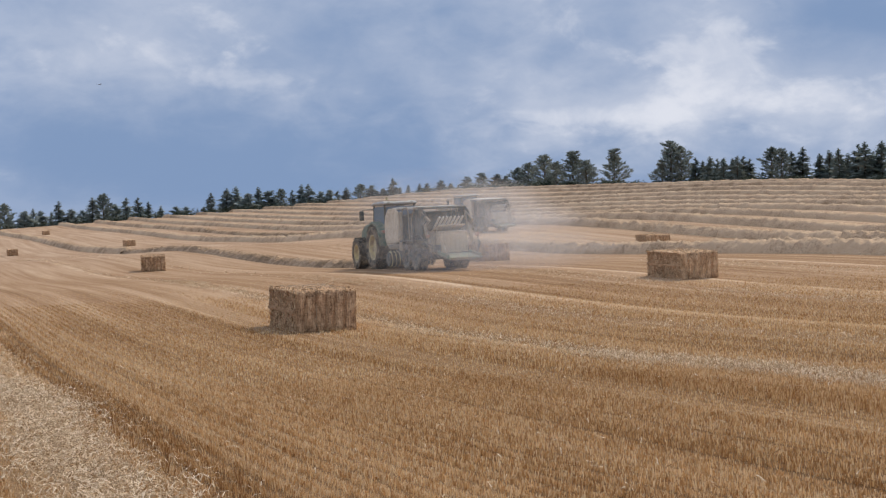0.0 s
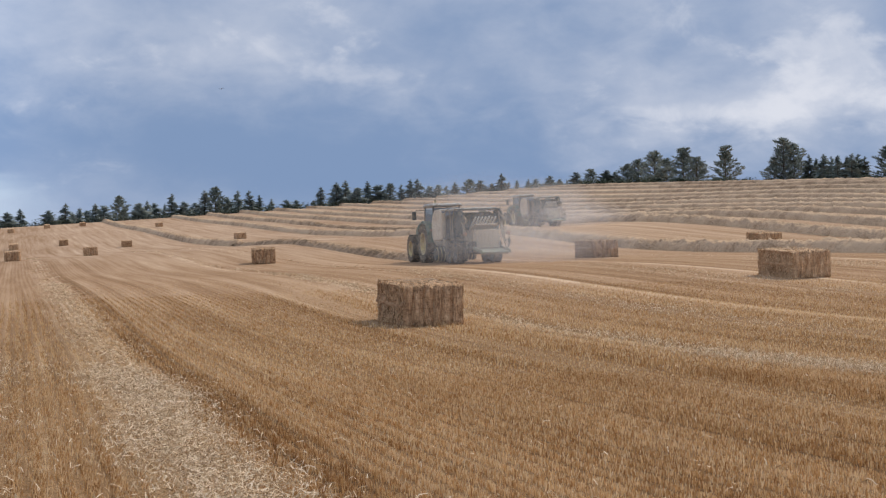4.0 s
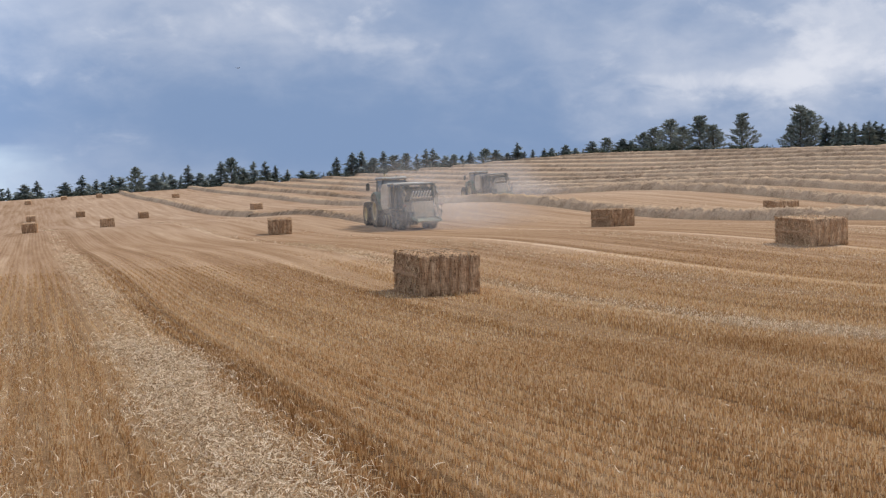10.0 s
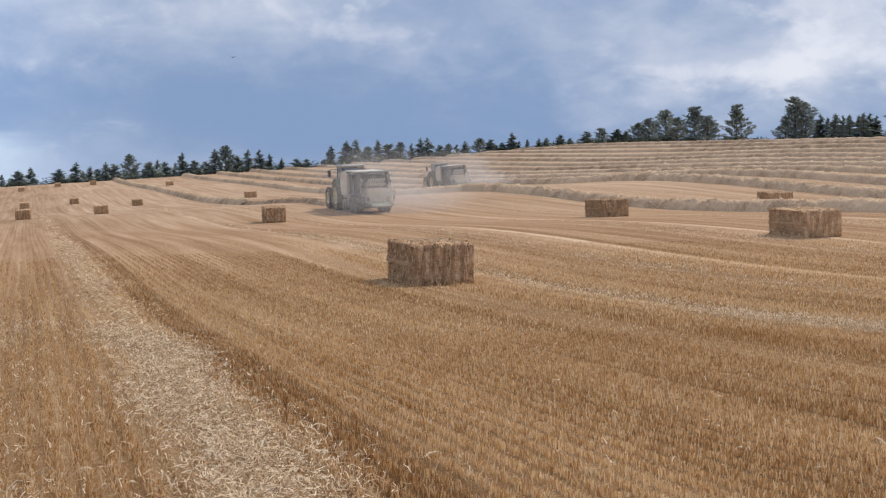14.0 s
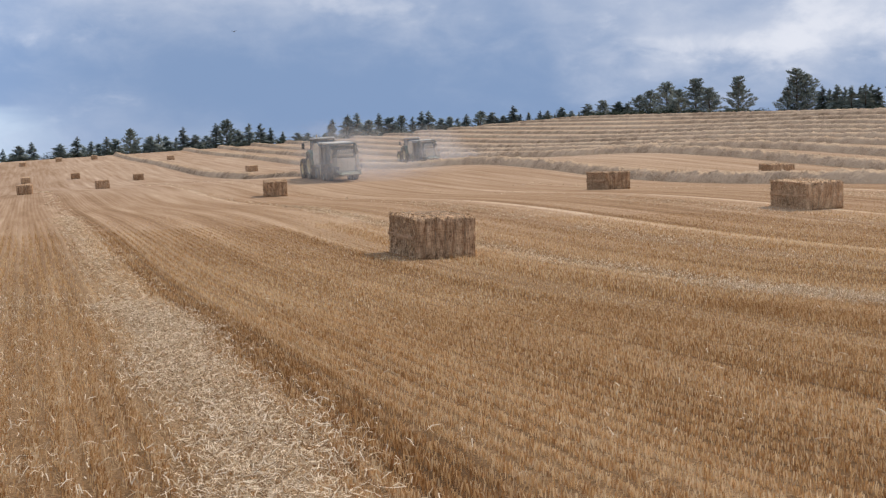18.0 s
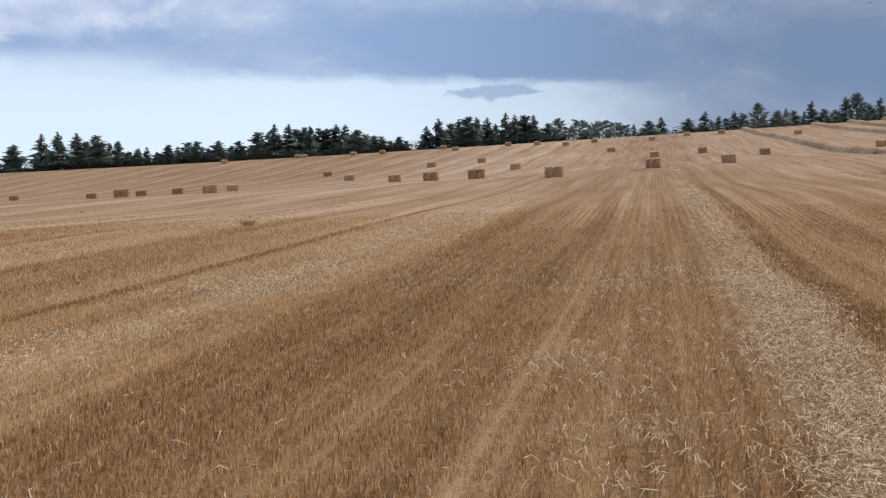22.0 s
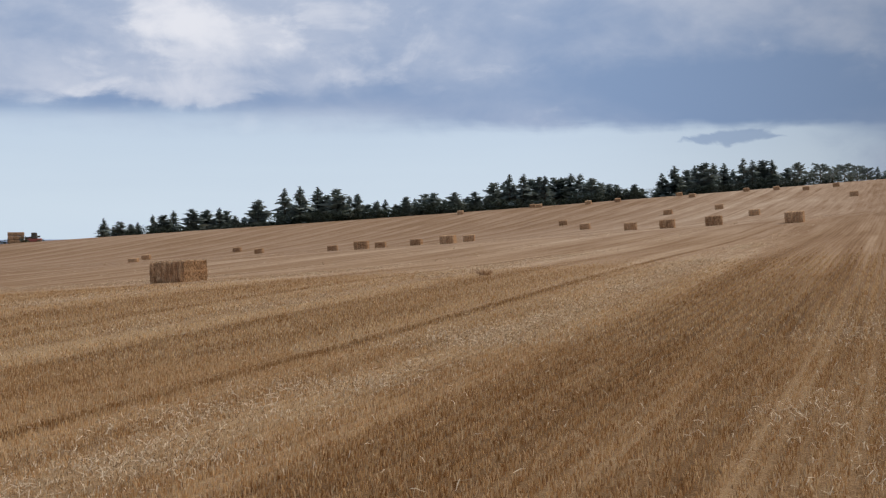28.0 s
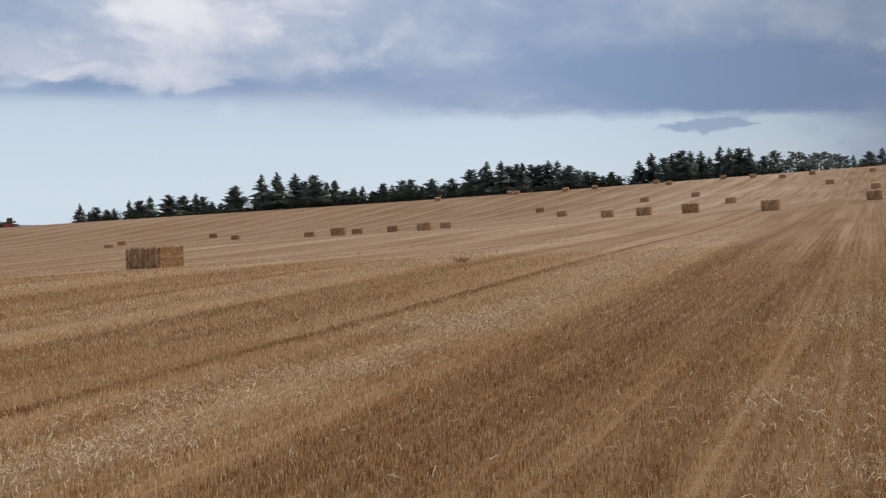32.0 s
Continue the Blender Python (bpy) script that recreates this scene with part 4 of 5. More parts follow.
def make_tree(kind, seed, pale=False):
    """A tree one metre tall (scaled when set): tapered trunk, limbs and a dense ragged crown of sprays."""
    rng = random.Random(seed)
    name = ("spruce_tree", "spruce_tree", "fir_tree", "pine_tree", "pine_tree")[kind]
    ob = new(name)
    limbs = tube([(0, 0, -0.05), (0.004, 0, 0.4), (-0.004, 0.003, 0.75), (0, 0, 0.98 if kind < 3 else 0.85)], [0.018, 0.014, 0.008, 0.002], sides=6)
    verts, faces = [], []
    if kind < 3:
        levels = 24
        bulge = [rng.uniform(0.75, 1.2) for _ in range(levels)]
        for i in range(levels):
            f = i / (levels - 1)
            z = (0.03, 0.05, 0.02)[kind] + 0.92 * f
            reach = (0.36 * (1 - f) ** 0.75, 0.25 * (1 - f) ** 0.6, 0.31 * math.sin(math.pi * (0.30 + 0.66 * f)) ** 0.65)[kind] * bulge[i] + 0.014
            for k in range(7):
                a = rng.uniform(0, 6.283)
                r = reach * rng.uniform(0.5, 1.4)
                tip = Vector((math.cos(a) * r, math.sin(a) * r, z + (-0.12, -0.05, 0.12)[kind] * r + rng.uniform(-0.012, 0.02)))
                start = Vector((0, 0, z - (0.0, 0, 0.02)[kind]))
                if k < 2:
                    tube([start, (start + tip) / 2 + Vector((0, 0, 0.01)), tip], [0.005, 0.003, 0.001], limbs, 3)
                side = Vector((-math.sin(a), math.cos(a), rng.uniform(-0.5, 0.5))) * (r * rng.uniform(0.2, 0.34) + 0.008)
                mid = start.lerp(tip, 0.55) + Vector((0, 0, 0.012))
                i0 = len(verts)
                verts += [tuple(start), tuple(mid + side), tuple(tip + Vector((0, 0, -0.012))), tuple(mid - side)]
                faces.append((i0, i0 + 1, i0 + 2, i0 + 3))
                low = Vector((0, 0, -0.05 - 0.05 * (1 - f)))
                if k < 4:
                    verts += [tuple(start + low * 0.6), tuple(start), tuple(mid), tuple(mid + low)]
                    faces.append((i0 + 4, i0 + 5, i0 + 6, i0 + 7))
                for q in range(2):
                    s = 0.5 + 0.5 * (q + 0.6) / 2
                    limb_cloud(rng, verts, faces, start.lerp(tip, s), (0.014, 0.014, 0.012), 2, 0.034 * (1.25 - 0.5 * s), 0.25 if kind < 2 else -0.25)
    else:
        # pine: feathery limbs that rise to the tip, in uneven tiers
        count = 50 if kind == 3 else 26
        tiers = [rng.uniform(0.7, 1.25) for _ in range(9)]
        for k in range(count):
            f = (k + rng.random()) / count
            if kind == 3:
                z, reach = 0.10 + 0.84 * f, (0.31 * (1 - f) ** 0.62 + 0.03) * tiers[int(f * 8.99)] * (0.7 if f < 0.1 else 1)
            else:
                z, reach = 0.40 + 0.50 * f, 0.42 * (1 - 0.5 * f) * tiers[int(f * 8.99)]
            a = k * 2.4 + rng.uniform(-0.7, 0.7)
            r = reach * rng.uniform(0.65, 1.15)
            start = Vector((0, 0, z - 0.02))
            tip = Vector((math.cos(a) * r, math.sin(a) * r, z + (0.28 if kind == 3 else 0.12) * r))
            along = (tip - start).normalized()
            tube([start, (start + tip) / 2 + Vector((0, 0, -0.01)), tip], [0.007, 0.004, 0.001], limbs, 3)
            for _ in range(34 if kind == 3 else 52):
                s = rng.uniform(0.25, 1.02)
                c = start.lerp(tip, s) + Vector((rng.gauss(0, 0.02), rng.gauss(0, 0.02), rng.gauss(0, 0.014)))
                u = (along + Vector((rng.gauss(0, 0.55), rng.gauss(0, 0.55), rng.gauss(0.35, 0.35)))).normalized() * rng.uniform(0.03, 0.06)
                w = u.cross(Vector((rng.gauss(0, 1), rng.gauss(0, 1), rng.gauss(0, 1)))).normalized() * rng.uniform(0.008, 0.016)
                i0 = len(verts)
                verts += [tuple(c - u * 0.5), tuple(c + w), tuple(c + u), tuple(c - w)]
                faces.append((i0, i0 + 1, i0 + 2, i0 + 3))
    part("trunk", limbs, BARK, ob)
    crown = new("crown", mesh_of("crown", verts, faces, PINE if kind == 3 else HAZED_SPRUCE if pale else SPRUCE))
    crown.parent = ob
    label = ("tall dark green spruce with drooping tiers of branches", "slim dark spruce with a pointed leader", "dense dark rounded conifer on the skyline",
             "broad dark pine with a ragged clumped crown", "bare-stemmed pine with a flat spreading crown")[kind]
    return tagged(ob, label, "tree", "trees on the skyline")


def edge_at(az):
    return float(field_edge(1000 * math.sin(radians(az)), 1000.0))


def plant_trees():
    rng = random.Random(9)
    made = {}

    def pick(kind, pale):
        key = kind, rng.randrange(3), pale
        if key not in made:
            made[key] = make_tree(kind, 100 + 10 * kind + key[1], pale)
        return made[key]

    spots = {}
    for group in (WEST, FENCE, BELT, CREST_WOOD, RIDGE, EAST, FAR_EAST, CORNER):
        for az, el, kind in group:
            r = edge_at(az) + (rng.uniform(17, 37) if az < 17 else rng.uniform(5, 14))
            x, y = r * math.sin(radians(az)), r * math.cos(radians(az))
            z = height(x, y) - 0.1
            if group is WEST or group is FENCE:
                el += 0.1
            tall = 1.6 + r * math.tan(radians(el)) - z
            # these two belts get the needles with haze in the colour
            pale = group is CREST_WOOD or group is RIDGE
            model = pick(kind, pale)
            wide = tall * rng.uniform(0.95, 1.2) * (1.2 if kind < 3 else 1.45 if 21 < az < 25.5 else 1.15)
            spots.setdefault(model, []).append(Matrix.LocRotScale((x, y, z), Euler((0, 0, rng.uniform(0, 6.28))), (wide, wide, tall)))
            if group is not EAST and group is not FAR_EAST and tall > 3:
                # a lower tree behind, which closes the belt
                r, a = r + 14, radians(az + rng.uniform(-0.35, 0.35))
                x, y = r * math.sin(a), r * math.cos(a)
                tall *= rng.uniform(0.6, 0.8)
                back = pick(rng.choice((1, 2, 2, 3)), pale)
                spots.setdefault(back, []).append(Matrix.LocRotScale((x, y, height(x, y)), Euler((0, 0, rng.uniform(0, 6.28))), (tall, tall, tall + 0.6)))
    for model, places in spots.items():
        for m in places[1:]:
            copy_thing(model, m)
        model.matrix_basis = places[0]


plant_trees()

# ---- tractors and balers ----
def wheel(parent, x, y, r, w, rim_mat, lugs):
    """A wheel whose hub stands at x, y: tyre with lugs, dished rim."""
    hub = new("wheel")
    hub.parent = parent
    hub.location = (x, y, r - 0.02)
    t = w / 2
    tyre = lathe([(r * 0.56, -t * 0.8), (r * 0.8, -t), (r * 0.93, -t * 0.9), (r * 0.955, 0), (r * 0.93, t * 0.9), (r * 0.8, t), (r * 0.56, t * 0.8)], 28)
    for k in range(lugs):
        for side in (-1, 1):
            a = 360 / lugs * (k + (0.5 if side > 0 else 0))
            m = pose(0, 0, 0, a, 0, 0) @ pose(side * t * 0.46, 0, r * 0.965, 0, 0, side * 38)
            made = bmesh.ops.create_cube(tyre, size=1.0)["verts"]
            for v in made:
                v.co = m @ Vector((v.co.x * w * 0.56, v.co.y * r * 0.075, v.co.z * r * 0.07))
    part("tyre", tyre, RUBBER, hub, smooth=False)
    out = math.copysign(1, x)
    rim = lathe([(0.02, out * t * 0.35), (r * 0.2, out * t * 0.4), (r * 0.24, out * t * 0.25), (r * 0.48, out * t * 0.15), (r * 0.52, out * t * 0.75), (r * 0.585, out * t * 0.83),
                 (r * 0.57, -out * t * 0.8), (0.02, -out * t * 0.5)], 24)
    part("rim", rim, rim_mat, hub, "painted dished wheel rim")
    return hub


def make_tractor():
    ob = new("tractor")
    tagged(ob, "dusty green farm tractor with yellow wheels pulling a baler", "tractor", "machines baling")
    part("chassis", box((0.75, 3.9, 0.6), (0, 1.3, 0.95), bevel=0.06), DARK, ob)
    hood = prism([(0.95, 1.2), (3.75, 1.15), (3.95, 1.35), (3.85, 1.75), (3.3, 1.98), (0.95, 2.1)], -0.48, 0.48, bevel=0.08)
    part("bonnet", hood, GREEN, ob)
    part("grille", box((0.72, 0.05, 0.5), (0, 3.96, 1.45), bevel=0.02), DARK, ob)
    part("front_axle", box((1.7, 0.22, 0.22), (0, 2.75, 0.72)), DARK, ob)
    part("rear_axle", tube([(-0.95, 0, 0.93), (0.95, 0, 0.93)], 0.2), DARK, ob)
    part("cab_floor", box((1.5, 1.7, 0.35), (0, 0.2, 1.42), bevel=0.05), DARK, ob)
    for x in (-0.78, 0.78):
        part("fender", prism([(-1.02, 1.0), (-0.98, 1.5), (-0.62, 1.93), (0.0, 2.08), (0.62, 1.95), (0.95, 1.6), (0.88, 1.55), (0.56, 1.85), (0.0, 1.98), (-0.56, 1.84), (-0.9, 1.46), (-0.95, 1.0)],
                             x + math.copysign(0.02, x), x + math.copysign(0.46, x), bevel=0.01), GREEN, ob)
        for y, top in ((-0.72, -0.62), (1.05, 0.9)):
            part("cab_post", tube([(x, y, 1.5), (x * 0.96, top, 2.78)], 0.045, sides=6), DARK, ob)
        part("side_window", box((0.015, 1.5, 1.1), (x * 0.97, 0.17, 2.16), bevel=0), GLASS, ob)
        part("mirror_arm", tube([(x * 0.95, 0.95, 2.62), (x * 1.65, 1.05, 2.62), (x * 1.72, 1.05, 2.5)], 0.018, sides=6), DARK, ob)
        part("mirror", box((0.24, 0.07, 0.42), (x * 1.75, 1.04, 2.36), bevel=0.03), DARK, ob)
        part("rear_lamp", box((0.22, 0.06, 0.12), (x * 1.25, -0.98, 1.62), bevel=0.02), make_lamp_red(), ob)
        part("work_lamp", box((0.16, 0.1, 0.1), (x * 0.75, -0.82, 2.86), bevel=0.02), ROOF, ob)
        part("step", box((0.28, 0.4, 0.05), (x * 1.1, 1.1, 0.75), bevel=0.01), DARK, ob)
    part("rear_window", box((1.42, 0.015, 1.0), (0, -0.68, 2.2), bevel=0), GLASS, ob)
    part("windscreen", box((1.42, 0.015, 1.15), (0, 0.99, 2.14), bevel=0), GLASS, ob)
    part("seat", box((0.5, 0.5, 0.75), (0, -0.1, 1.9), bevel=0.1), DARK, ob)
    part("roof", prism([(-0.85, 2.76), (1.15, 2.76), (1.2, 2.83), (0.9, 2.92), (-0.6, 2.93), (-0.9, 2.84)], -0.86, 0.86, bevel=0.06), CAB_ROOF, ob, "grey dusty cab roof")
    part("exhaust", tube([(0.62, 1.25, 1.7), (0.62, 1.25, 2.75), (0.66, 1.12, 2.95)], 0.065, sides=8), DARK, ob)
    part("beacon", tube([(-0.55, -0.4, 2.98), (-0.55, -0.4, 3.12)], 0.06, sides=8), YELLOW, ob)
    part("hitch", prism([(-1.3, 0.55), (-0.3, 0.6), (-0.3, 0.9), (-1.2, 0.68)], -0.12, 0.12), DARK, ob)
    part("fuel_tank", box((0.4, 1.1, 0.5), (-0.72, 1.25, 1.05), bevel=0.08), GREEN, ob)
    wheels = [(wheel(ob, x, 0.0, 0.97, 0.62, YELLOW, 20), 0.97) for x in (-0.98, 0.98)]
    wheels += [(wheel(ob, x, 2.75, 0.72, 0.5, YELLOW, 18), 0.72) for x in (-0.95, 0.95)]
    return ob, wheels


LAMP_RED = []


def make_lamp_red():
    if not LAMP_RED:
        LAMP_RED.append(make_plain("red_lens", (0.35, 0.03, 0.02), 0.3, 0, 0.25))
    return LAMP_RED[0]


def make_baler():
    ob = new("square_baler")
    tagged(ob, "large dusty square baler with a bale coming out of its rear", "baler", "machines baling")
    for x in (-0.62, 0.62):
        part("chassis_rail", box((0.14, 5.2, 0.3), (x, 0.4, 0.85), bevel=0.02), DARK, ob)
    # block added only to darken the open space between the wheels
    part("underbody_filler", box((1.5, 3.9, 0.6), (0, 0.75, 0.72), bevel=0.05), DARK, ob)
    part("bale_chamber", box((1.3, 3.4, 0.12), (0, 0.4, 0.7), bevel=0.02), STEEL, ob)
    for x in (-0.66, 0.66):
        part("chamber_side", box((0.06, 3.6, 0.85), (x, 0.1, 1.12), bevel=0.015), STEEL, ob)
        part("upper_side", prism([(-0.75, 1.25), (1.3, 1.25), (1.3, 2.3), (-0.35, 2.3), (-0.7, 1.9)], x * 1.25, x * 1.32, bevel=0.01), DARK, ob)
        part("handrail", tube([(x * 1.8, 1.05, 1.1), (x * 1.82, 1.0, 2.2), (x * 1.82, 0.85, 2.5), (x * 1.82, 0.35, 2.56), (x * 1.82, 0.15, 2.4), (x * 1.8, 0.15, 1.2)], 0.026, sides=6), STEEL, ob)
        part("handrail", tube([(x * 1.8, -0.15, 1.15), (x * 1.82, -0.25, 2.1), (x * 1.8, -0.6, 2.5), (x * 1.75, -1.0, 2.52)], 0.026, sides=6), STEEL, ob)
        part("side_hose", tube([(x * 1.45, -1.3, 1.0), (x * 1.6, -0.7, 1.45), (x * 1.6, 0.2, 1.3), (x * 1.5, 0.9, 1.6)], 0.03, sides=6), DARK, ob)
        part("needle_arm", tube([(x * 1.55, -0.9, 0.55), (x * 1.6, -0.2, 1.0), (x * 1.5, 0.4, 2.2)], 0.06, sides=6), DARK, ob)
        part("hood_side", prism([(-1.75, 1.95), (-0.9, 1.7), (-0.35, 1.9), (-0.3, 2.42), (-1.1, 2.5), (-1.5, 2.36)], x * 1.52, x * 1.6, bevel=0.02), DARK, ob)
        part("density_arm", tube([(x * 1.5, -1.95, 0.9), (x * 1.55, -1.5, 1.5), (x * 1.5, -1.15, 2.35)], 0.055, sides=6), STEEL, ob)
        part("brace", tube([(x * 1.52, -1.98, 1.95), (x * 1.55, -1.2, 2.32)], 0.045, sides=6), STEEL, ob)
        part("rear_post", tube([(x * 1.55, -2.0, 0.7), (x * 1.6, -1.62, 1.75), (x * 1.5, -1.95, 2.0)], 0.04, sides=6), STEEL, ob)
        front = prism([(1.25, 1.18), (1.7, 1.08), (2.9, 1.05), (3.1, 1.35), (3.12, 1.9), (2.95, 2.3), (2.6, 2.55), (1.75, 2.58), (1.3, 2.42), (1.18, 2.0)], x * 1.86, x * 2.0, bevel=0.06)
        part("side_panel", front, PANEL, ob, "curved beige side panel thick with dust")
        part("wheel_guard", box((0.6, 1.9, 0.05), (x * 1.6, 0.05, 1.2), bevel=0.01), DARK, ob)
        part("rear_lamp", box((0.2, 0.06, 0.14), (x * 1.75, -2.05, 1.35), bevel=0.02), make_lamp_red(), ob)
        part("lamp_bracket", tube([(x * 1.5, -1.95, 1.0), (x * 1.8, -2.05, 1.1), (x * 1.8, -2.05, 1.3)], 0.025, sides=6), DARK, ob)
    part("top_cover", prism([(-0.35, 2.46), (2.6, 2.5), (2.65, 2.6), (-0.3, 2.58)], -1.02, 1.02, bevel=0.03), ROOF, ob, "pale dusty flat top cover")
    part("knotter_hood", prism([(-0.9, 1.62), (0.9, 1.7), (0.9, 2.35), (-0.55, 2.35)], -0.8, 0.8, bevel=0.03), DARK, ob)
    part("hood_top", prism([(-1.2, 2.44), (-0.4, 2.5), (-0.4, 2.56), (-1.18, 2.52)], -1.05, 1.05, bevel=0.02), DARK, ob)
    part("top_density_panel", box((1.22, 1.0, 0.06), (0, -1.55, 1.66), (-14, 0, 0), bevel=0.01), PANEL, ob)
    for k in range(7):
        part("slat", box((0.075, 0.95, 0.08), (-0.54 + 0.18 * k, -1.58, 1.86), (-30, 0, 0), bevel=0.01), ROOF, ob)
    bale = new("bale", bale_mesh("bale", 21, True, 0.25))
    bale.data.materials[0] = PALE_BALE
    bale.parent = ob
    bale.location = (0, -0.98, 0.70)
    bale["label"] = "pressed straw bale leaving the chamber"
    part("chute", box((1.42, 1.25, 0.07), (0, -2.75, 0.56), (7, 0, 0), bevel=0.015), CHUTE, ob, "green drop chute at the rear")
    for x in (-0.74, 0.74):
        part("chute_rail", box((0.06, 1.3, 0.16), (x, -2.75, 0.62), (7, 0, 0), bevel=0.015), CHUTE, ob)
        part("chute_chain", tube([(x, -3.2, 0.6), (x * 1.05, -2.1, 1.7)], 0.02, sides=5), STEEL, ob)
    for k in range(4):
        y = -2.3 - 0.3 * k
        part("roller", tube([(-0.68, y, 0.57 - 0.04 * k), (0.68, y, 0.57 - 0.04 * k)], 0.045, sides=8), STEEL, ob)
    part("guide_arm", tube([(0.78, -2.2, 0.6), (0.95, -2.6, 0.72), (0.98, -2.65, 0.95)], 0.035, sides=6), DARK, ob)
    part("guide_disc", lathe([(0.02, 1.16), (0.12, 1.17), (0.14, 1.2), (0.12, 1.23), (0.02, 1.24)], 16), DARK, ob).location = (-0.22, -2.65, 1.0)
    part("pickup", lathe([(0.05, -1.15), (0.3, -1.13), (0.3, 1.13), (0.05, 1.15)], 16), DARK, ob).location = (0, 3.25, 0.42)
    for k in range(12):
        part("tine_band", lathe([(0.3, -1.05 + 0.19 * k), (0.35, -1.04 + 0.19 * k), (0.35, -1.01 + 0.19 * k), (0.3, -1.0 + 0.19 * k)], 12), YELLOW, ob).location = (0, 3.25, 0.42)
    part("windguard", box((2.1, 0.5, 0.04), (0, 3.4, 0.95), (25, 0, 0), bevel=0.01), STEEL, ob)
    part("feed_housing", box((1.5, 2.9, 1.15), (0, 1.65, 1.72), bevel=0.08), DARK, ob)
    part("gearbox", box((0.8, 0.9, 0.8), (0, 3.1, 1.55), bevel=0.08), DARK, ob)
    flywheel = part("flywheel", lathe([(0.05, -0.1), (0.45, -0.1), (0.45, 0.1), (0.05, 0.1)], 24), DARK, ob)
    flywheel.matrix_basis = pose(0, 3.65, 1.45, 0, 0, 90)
    part("twine_box", box((0.34, 1.9, 0.9), (1.0, 0.3, 1.85), bevel=0.05), DARK, ob)
    for x in (-1, 1):
        part("drawbar", tube([(x * 0.5, 2.8, 0.85), (x * 0.12, 4.3, 0.7)], 0.09, sides=8), DARK, ob)
    part("driveshaft", tube([(0, 3.7, 1.3), (0, 4.9, 0.85)], 0.06, sides=8), YELLOW, ob)
    part("axle", tube([(-1, -0.5, 0.55), (1, -0.5, 0.55)], 0.09), DARK, ob)
    part("axle", tube([(-1, 0.65, 0.55), (1, 0.65, 0.55)], 0.09), DARK, ob)
    part("ladder", box((0.06, 0.4, 1.6), (-1.22, 1.2, 1.6), bevel=0.02), STEEL, ob)
    wheels = [(wheel(ob, x, y, 0.56, 0.46, DARK, 16), 0.56) for x in (-0.98, 0.98) for y in (-0.5, 0.65)]
    return ob, wheels


def make_dust_material():
    """Fine straw dust: mostly clear air, thickest in the middle of each puff and torn at its rim."""
    m, t, s = material("straw_dust", 1.0)
    obj = coords(t)
    n = t.nodes.new("ShaderNodeSeparateXYZ")
    t.links.new(obj, n.inputs[0])
    x, y, z = n.outputs
    r2 = maths(t, "ADD", maths(t, "MULTIPLY", x, x), maths(t, "MULTIPLY", z, z))
    info = t.nodes.new("ShaderNodeObjectInfo")
    drift = combine(t, maths(t, "MULTIPLY_ADD", info.outputs["Random"], 17.0, x), y, z)
    torn = noise_at(t, drift, 2.2, 5, 0.6, 0.4)
    body = maths(t, "POWER", maths(t, "MAXIMUM", maths(t, "SUBTRACT", 1.0, r2), 0.0), 1.6)
    share = maths(t, "MULTIPLY", body, maths(t, "MULTIPLY_ADD", torn, 0.50, -0.03))
    c = blend(t, torn, (0.70, 0.68, 0.66), (0.84, 0.83, 0.82))
    t.links.new(c, s.inputs["Base Color"])
    tr = t.nodes.new("ShaderNodeBsdfTranslucent")
    t.links.new(c, tr.inputs["Color"])
    lit = t.nodes.new("ShaderNodeMixShader")
    lit.inputs[0].default_value = 0.5
    t.links.new(s.outputs[0], lit.inputs[1])
    t.links.new(tr.outputs[0], lit.inputs[2])
    air = t.nodes.new("ShaderNodeBsdfTransparent")
    mix = t.nodes.new("ShaderNodeMixShader")
    t.links.new(share, mix.inputs[0])
    t.links.new(air.outputs[0], mix.inputs[1])
    t.links.new(lit.outputs[0], mix.inputs[2])
    t.links.new(mix.outputs[0], t.nodes["Material Output"].inputs[0])
    return m


def puff_mesh(seed):
    """A rounded, crumpled drift of dust one metre in radius."""
    rng = np.random.default_rng(seed)
    rings, spokes = 8, 28
    verts, faces = [(0.0, 0.30, 0.0)], []
    for i in range(1, rings + 1):
        r = i / rings
        for k in range(spokes):
            a = 2 * math.pi * k / spokes
            x, z = r * math.cos(a), r * math.sin(a)
            verts.append((x, 0.30 * (1 - r * r) + 0.06 * noise.noise((x * 3, z * 3, seed)), z))
    faces += [(0, 1 + k, 1 + (k + 1) % spokes) for k in range(spokes)]
    for i in range(rings - 1):
        a, b = 1 + i * spokes, 1 + (i + 1) * spokes
        faces += [(a + k, b + k, b + (k + 1) % spokes, a + (k + 1) % spokes) for k in range(spokes)]
    return mesh_of("puff", verts, faces, DUST, True)


